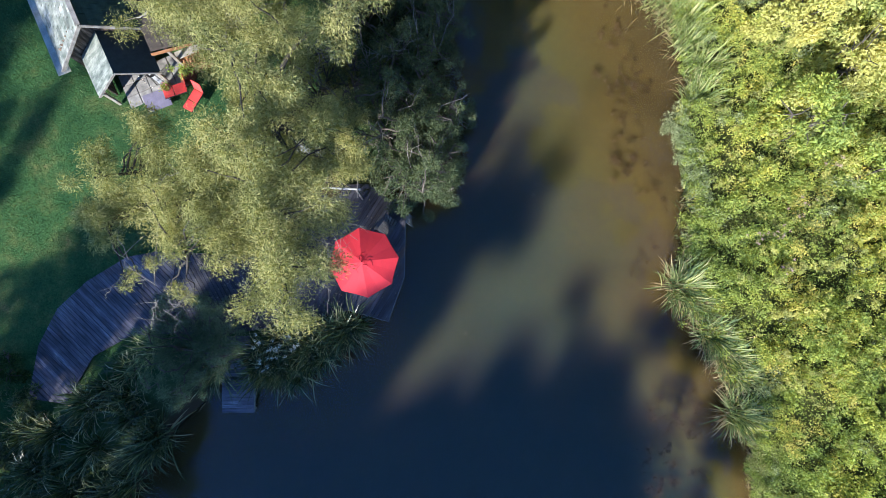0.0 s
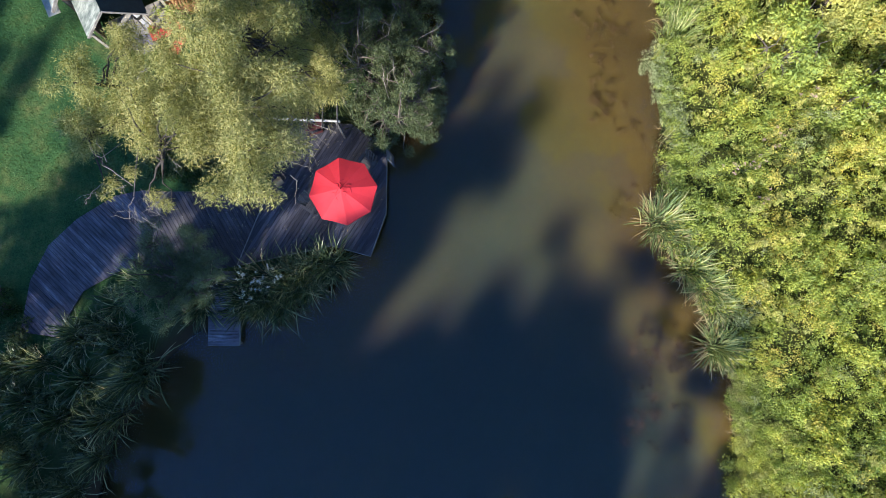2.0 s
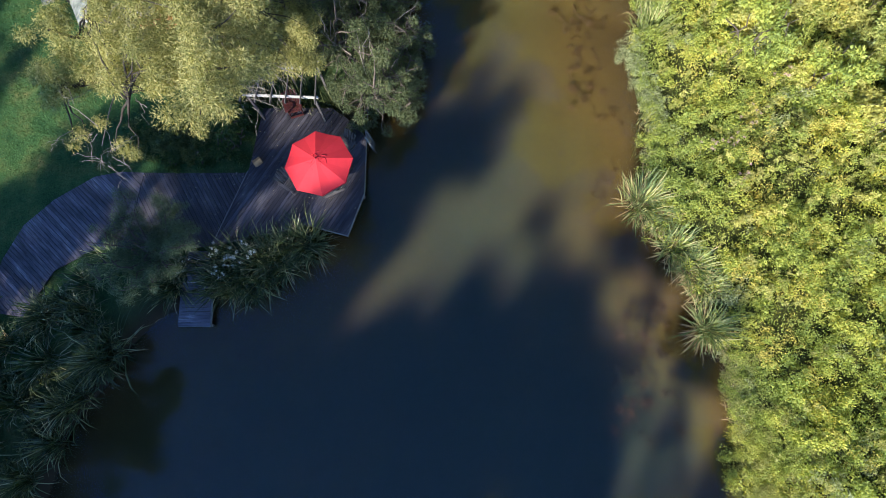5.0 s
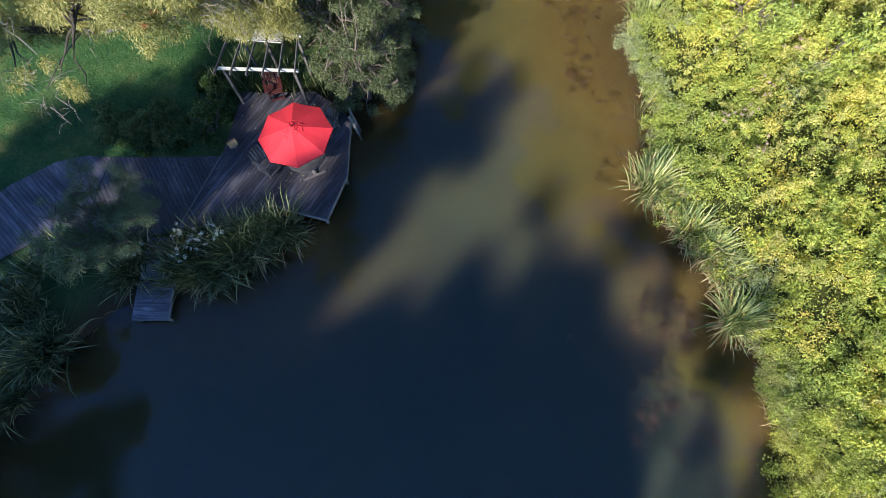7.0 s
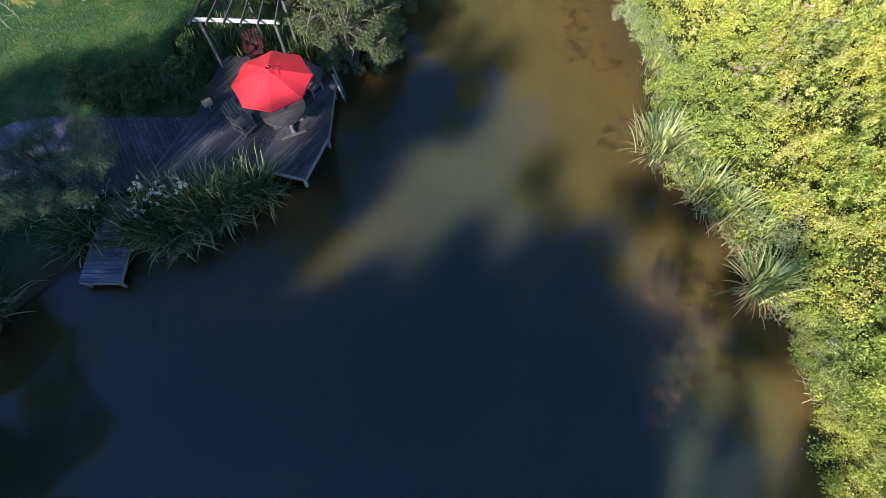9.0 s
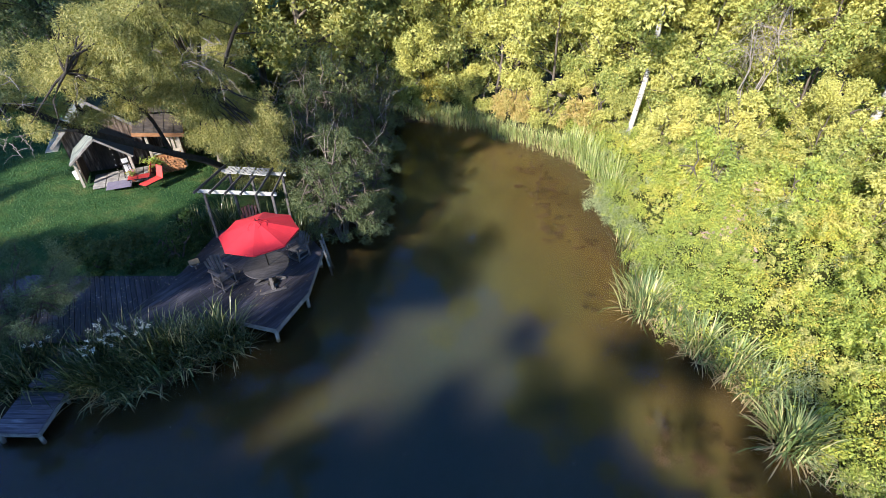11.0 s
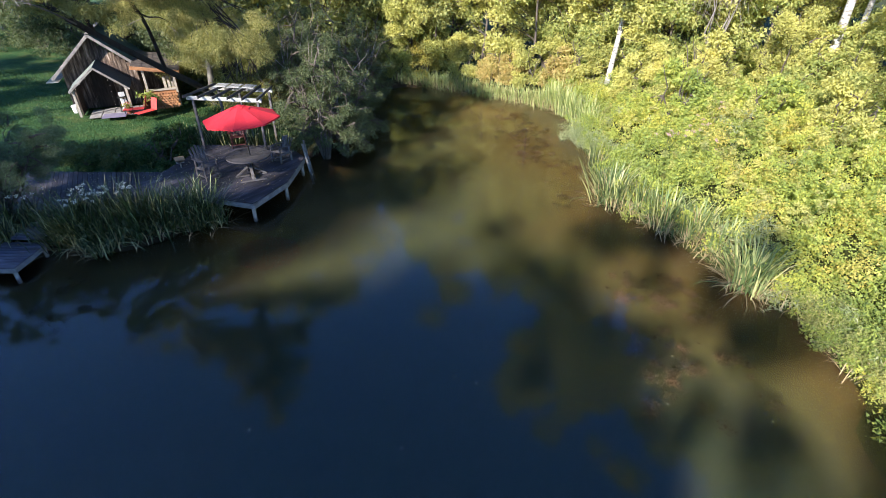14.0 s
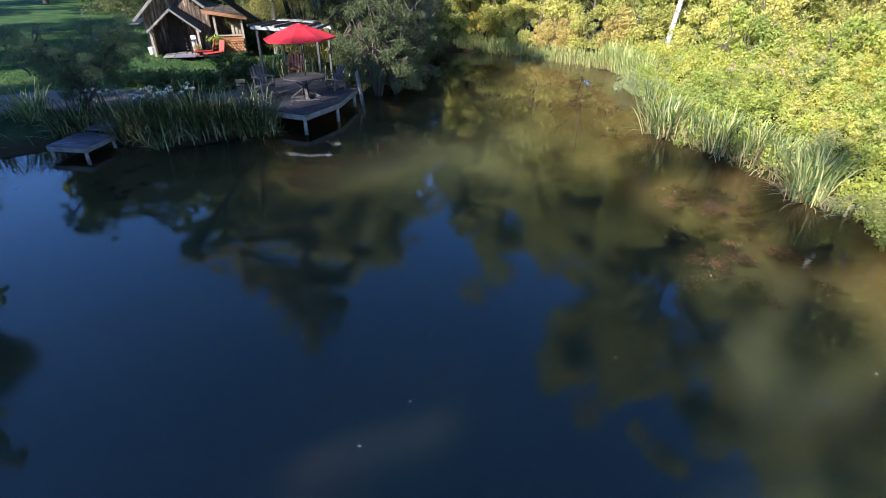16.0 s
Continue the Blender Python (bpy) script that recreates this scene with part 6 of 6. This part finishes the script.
pond_weed("pond_weed", "rusty brown pond weed just under the surface", [(6.6, 8.3, 1.5, 9.5, 46), (7.3, 9.2, -7.4, -6.0, 16), (7.0, 9.6, -11.0, -8.0, 20), (6.5, 7.5, -1.8, -1.0, 3), (-9.0, -5.5, -8.6, -6.2, 14)], 16000, L_WEED, 0.032)
pond_weed("silty_weed", "pale brown silty weed in the shallows", [(5.7, 8.0, 6.0, 11.5, 70), (6.3, 8.3, 2.0, 6.5, 60), (6.9, 8.6, -1.2, 2.0, 16), (7.2, 9.6, -10.0, -6.0, 40)], 30000, L_SILTWEED, 0.035)
n = 120
P = np.stack([g.uniform(-8, 10, n), g.uniform(-16, 10, n), np.full(n, 0.006)], 1)
P = P[shore_distance(P[:, 0], P[:, 1]) < -0.3]
D = unit(np.stack([g.normal(size=len(P)), g.normal(size=len(P)), np.zeros(len(P))], 1))
S = np.stack([-D[:, 1], D[:, 0], np.zeros(len(P))], 1)
L = g.uniform(0.025, 0.06, (len(P), 1))
V = np.stack([P, P + D * L * 0.5 + S * L * 0.28, P + D * L + (0, 0, 0.004), P + D * L * 0.5 - S * L * 0.28], 1).reshape(-1, 3)
tagged(new("floating_leaves", mesh_of("floating_leaves", V, np.arange(4 * len(P)).reshape(-1, 4), L_FALLEN)), "pale fallen leaves floating on the pond", "leaves", kind="stuff")
n = 34000
P = np.stack([g.uniform(-22, -6.6, n), g.uniform(-1.0, 13, n)], 1)
P = P[shore_distance(P[:, 0], P[:, 1]) > 0.8]
P = np.concatenate([P, ground_z(P[:, 0], P[:, 1])[:, None]], 1)
D = unit(np.concatenate([g.normal(0, 0.55, (len(P), 2)), np.ones((len(P), 1))], 1))
tagged(new("lawn_grass", mesh_of("lawn_grass", *leaves(P, D, g.uniform(0.05, 0.12, len(P)), 0.022), L_GRASS)), "short green lawn grass with worn yellow patches", "grass", kind="stuff")


def flower_plant(at, top, mat, label, heads=6, spread=0.16, name="flowering_plant", group="white flowers"):
    x, y = at
    z = gz(x, y)
    t = thing(name, label, "flower", None, group)
    lines, C = [], []
    for k in range(heads):
        e = np.array([x, y, top]) + g.normal(0, spread, 3) * (1, 1, 0.5)
        lines.append(bend((x + g.normal(0, 0.04), y + g.normal(0, 0.04), z - 0.05), e, 0.008, 0.004, 5, 0.02, 0.03))
        C.append((*e, 0.075))
    C = np.array(C)
    child("stem", mesh_of("stem", *tubes(lines, 4), L_DARKREED, True), t, kind="stuff")
    child("flower_head", mesh_of("flower_head", *clump_leaves(C[:, :3], C[:, 3], 26 * heads, 0.03, 0.8, 0.0, 0.2, 0.5), mat), t, kind="stuff")


for x, y in ((-7.15, -4.15), (-6.65, -4.3), (-6.3, -4.05), (-6.95, -4.9), (-8.35, -4.7), (-5.9, -4.3), (-6.45, -4.5)):
    flower_plant((x, y), 1.35, L_WHITE, "tall weed with flat white flower heads among the reeds")
for x, y, z in ((11.7, -0.3, 1.75), (11.0, -0.4, 1.75), (11.9, -1.6, 1.7), (13.8, 2.4, 2.0), (12.6, 0.9, 1.9)):
    flower_plant((x, y), z, L_PINK, "tall weed with faded pink flower heads on the bank", 7, 0.2, group="pink flowers")


def inside(poly, x, y):
    hit = np.zeros(len(x), bool)
    for (x1, y1), (x2, y2) in zip(poly, poly[1:] + poly[:1]):
        hit ^= ((y1 > y) != (y2 > y)) & (x < (x2 - x1) * (y - y1) / (y2 - y1 + 1e-9) + x1)
    return hit


# leaf litter and crumbs of bark on the boards
g = np.random.default_rng(91)
for poly, z, n, lm, lab in ((MAIN, 0.560, 420, L_FALLEN, "small pale fallen leaves strewn on the deck"), (MAIN, 0.560, 700, L_WEED, "dark leaf crumbs strewn on the deck"), (WALK_E, 0.509, 500, L_FALLEN, "small pale fallen leaves strewn on the boardwalk"), (WALK_E, 0.509, 900, L_WEED, "dark leaf crumbs strewn on the boardwalk")):
    x, y = g.uniform(-11, -2, 6 * n), g.uniform(-4, 1.8, 6 * n)
    keep = inside(poly, x, y) & (g.random(6 * n) < 0.35 + 0.65 * (np.sin(x * 2.1) * np.sin(y * 1.7 + x) > 0))
    P = np.stack([x[keep], y[keep], np.full(keep.sum(), z)], 1)[:n]
    D = unit(np.concatenate([g.normal(0, 1, (len(P), 2)), g.normal(0.05, 0.12, (len(P), 1))], 1))
    L = g.uniform(0.015, 0.045, len(P))
    V, Fc = leaves(P, D, L, L * 0.5)
    V[:, 2] = np.clip(V[:, 2], z - 0.004, z + 0.02)
    tagged(new("leaf_litter", mesh_of("leaf_litter", V, Fc, lm)), lab, "leaves", kind="stuff")


def glow(name, colour, strength):
    m, nt, p = base_mat(name, 0.4)
    p.inputs["Emission Color"].default_value, p.inputs["Emission Strength"].default_value = (*colour, 1), strength
    p.inputs["Base Color"].default_value = (0.8, 0.75, 0.6, 1)
    return m


BULB = glow("warm_bulb", (1.0, 0.82, 0.55), 0.5)


def string_light():
    t = thing("string_light", "string of small warm bulbs round the shed porch", "string light", BASE)
    pts = [(-0.95, -1.6, 1.06), (-0.5, -1.6, 1.44), (0.10, -1.6, 1.93), (0.5, -1.58, 1.60), (0.54, -1.56, 1.1), (0.5, -1.55, 0.6), (0.52, -1.55, 0.3)]
    line = spline(pts, 0.004, 0.004, 40)
    child("cable", mesh_of("cable", *tubes([line], 4), DARK_METAL), t)
    for k in range(0, 40, 3):
        x, y, z = line[0][k]
        bm = bmesh.new()
        bmesh.ops.create_icosphere(bm, subdivisions=1, radius=0.013, matrix=Matrix.Translation((x, y, z - 0.02)))
        part("bulb", bm, BULB, t)


string_light()


def flower_pot(m, label, mat):
    t = thing("flower_pot", label, "flower pot", m, "flower pots")
    part("pot", rod((0, 0, 0), (0, 0, 0.24), 0.11, 0.15, 16), TERRACOTTA, t)
    part("pot_rim", rod((0, 0, 0.22), (0, 0, 0.26), 0.165, 0.165, 16), TERRACOTTA, t)
    C = np.concatenate([g.normal(0, 0.08, (9, 2)), g.uniform(0.3, 0.45, (9, 1))], 1)
    child("greenery", mesh_of("greenery", *clump_leaves(C, 0.1, 260, 0.06, 0.5, 0.2, 0.2), L_BANK), t, kind="stuff")
    child("blossom", mesh_of("blossom", *clump_leaves(C + (0, 0, 0.06), 0.09, 60, 0.03, 0.9, 0.0, 0.5), mat), t, kind="stuff")


for x, y in ((1.0, -1.75), (1.75, -1.75)):
    flower_pot(BASE @ Matrix.Translation((x, y, 0.02)), "terracotta pot of bright mixed flowers by the porch", L_FLOWERS)


flower_pot(BASE @ Matrix.Translation((1.95, -1.6, 0.02)) @ Matrix.Scale(1.7, 4), "large terracotta pot of leafy greenery before the lean-to", L_BANK)


def bar_stool(m):
    t = thing("bar_stool", "dark metal stool standing on the porch paving", "stool", m)
    part("seat", rod((0, 0, 0.62), (0, 0, 0.65), 0.17, 0.17, 16), DARK_METAL, t)
    for k in range(4):
        a = math.pi / 4 + k * math.pi / 2
        part("leg", rod((0.21 * math.cos(a), 0.21 * math.sin(a), 0), (0.12 * math.cos(a), 0.12 * math.sin(a), 0.62), 0.014, 0.014, 8), DARK_METAL, t)
    for k in range(4):
        a, e = math.pi / 4 + k * math.pi / 2, math.pi / 4 + (k + 1) * math.pi / 2
        part("foot_rail", rod((0.175 * math.cos(a), 0.175 * math.sin(a), 0.24), (0.175 * math.cos(e), 0.175 * math.sin(e), 0.24), 0.009, 0.009, 6), DARK_METAL, t)


bar_stool(BASE @ Matrix.Translation((0.78, -1.25, 0.03)))


def tool(m, label):
    """A leaning plank or pole."""
    t = thing("leaning_board", label, "board", m, "boards in the lean-to")
    part("plank", box((0.12, 0.03, 1.25), (0, 0, 0.62), None, 0.004), PALE_WOOD, t)


for k, x in enumerate((2.62, 2.78, 2.93, 3.02)):
    tool(BASE @ Matrix.Translation((x, -0.6 + 0.04 * k, 0.01)) @ Matrix.Rotation(-0.10, 4, "X"), "pale weathered board leaning inside the lean-to")


def firewood_stack(m):
    t = thing("firewood_stack", "stack of split orange firewood under the lean-to", "firewood", m)
    me = None
    for row in range(6):
        for col in range(9):
            if me is None:
                bm = rod((0, -0.17, 0), (0, 0.17, 0), 0.062, 0.058, 7)
                me = bpy.data.meshes.new("log")
                bm.to_mesh(me)
                bm.free()
                me.materials.append(ORANGE_WOOD)
            ob = child("log", me, t)
            ob.matrix_basis = pose(-0.5 + col * 0.122 + 0.06 * (row % 2) + random.uniform(-0.01, 0.01), random.uniform(-0.03, 0.03), 0.065 + row * 0.108, 0, random.uniform(0, 360), 0)


firewood_stack(BASE @ Matrix.Translation((2.52, -1.42, 0.02)))
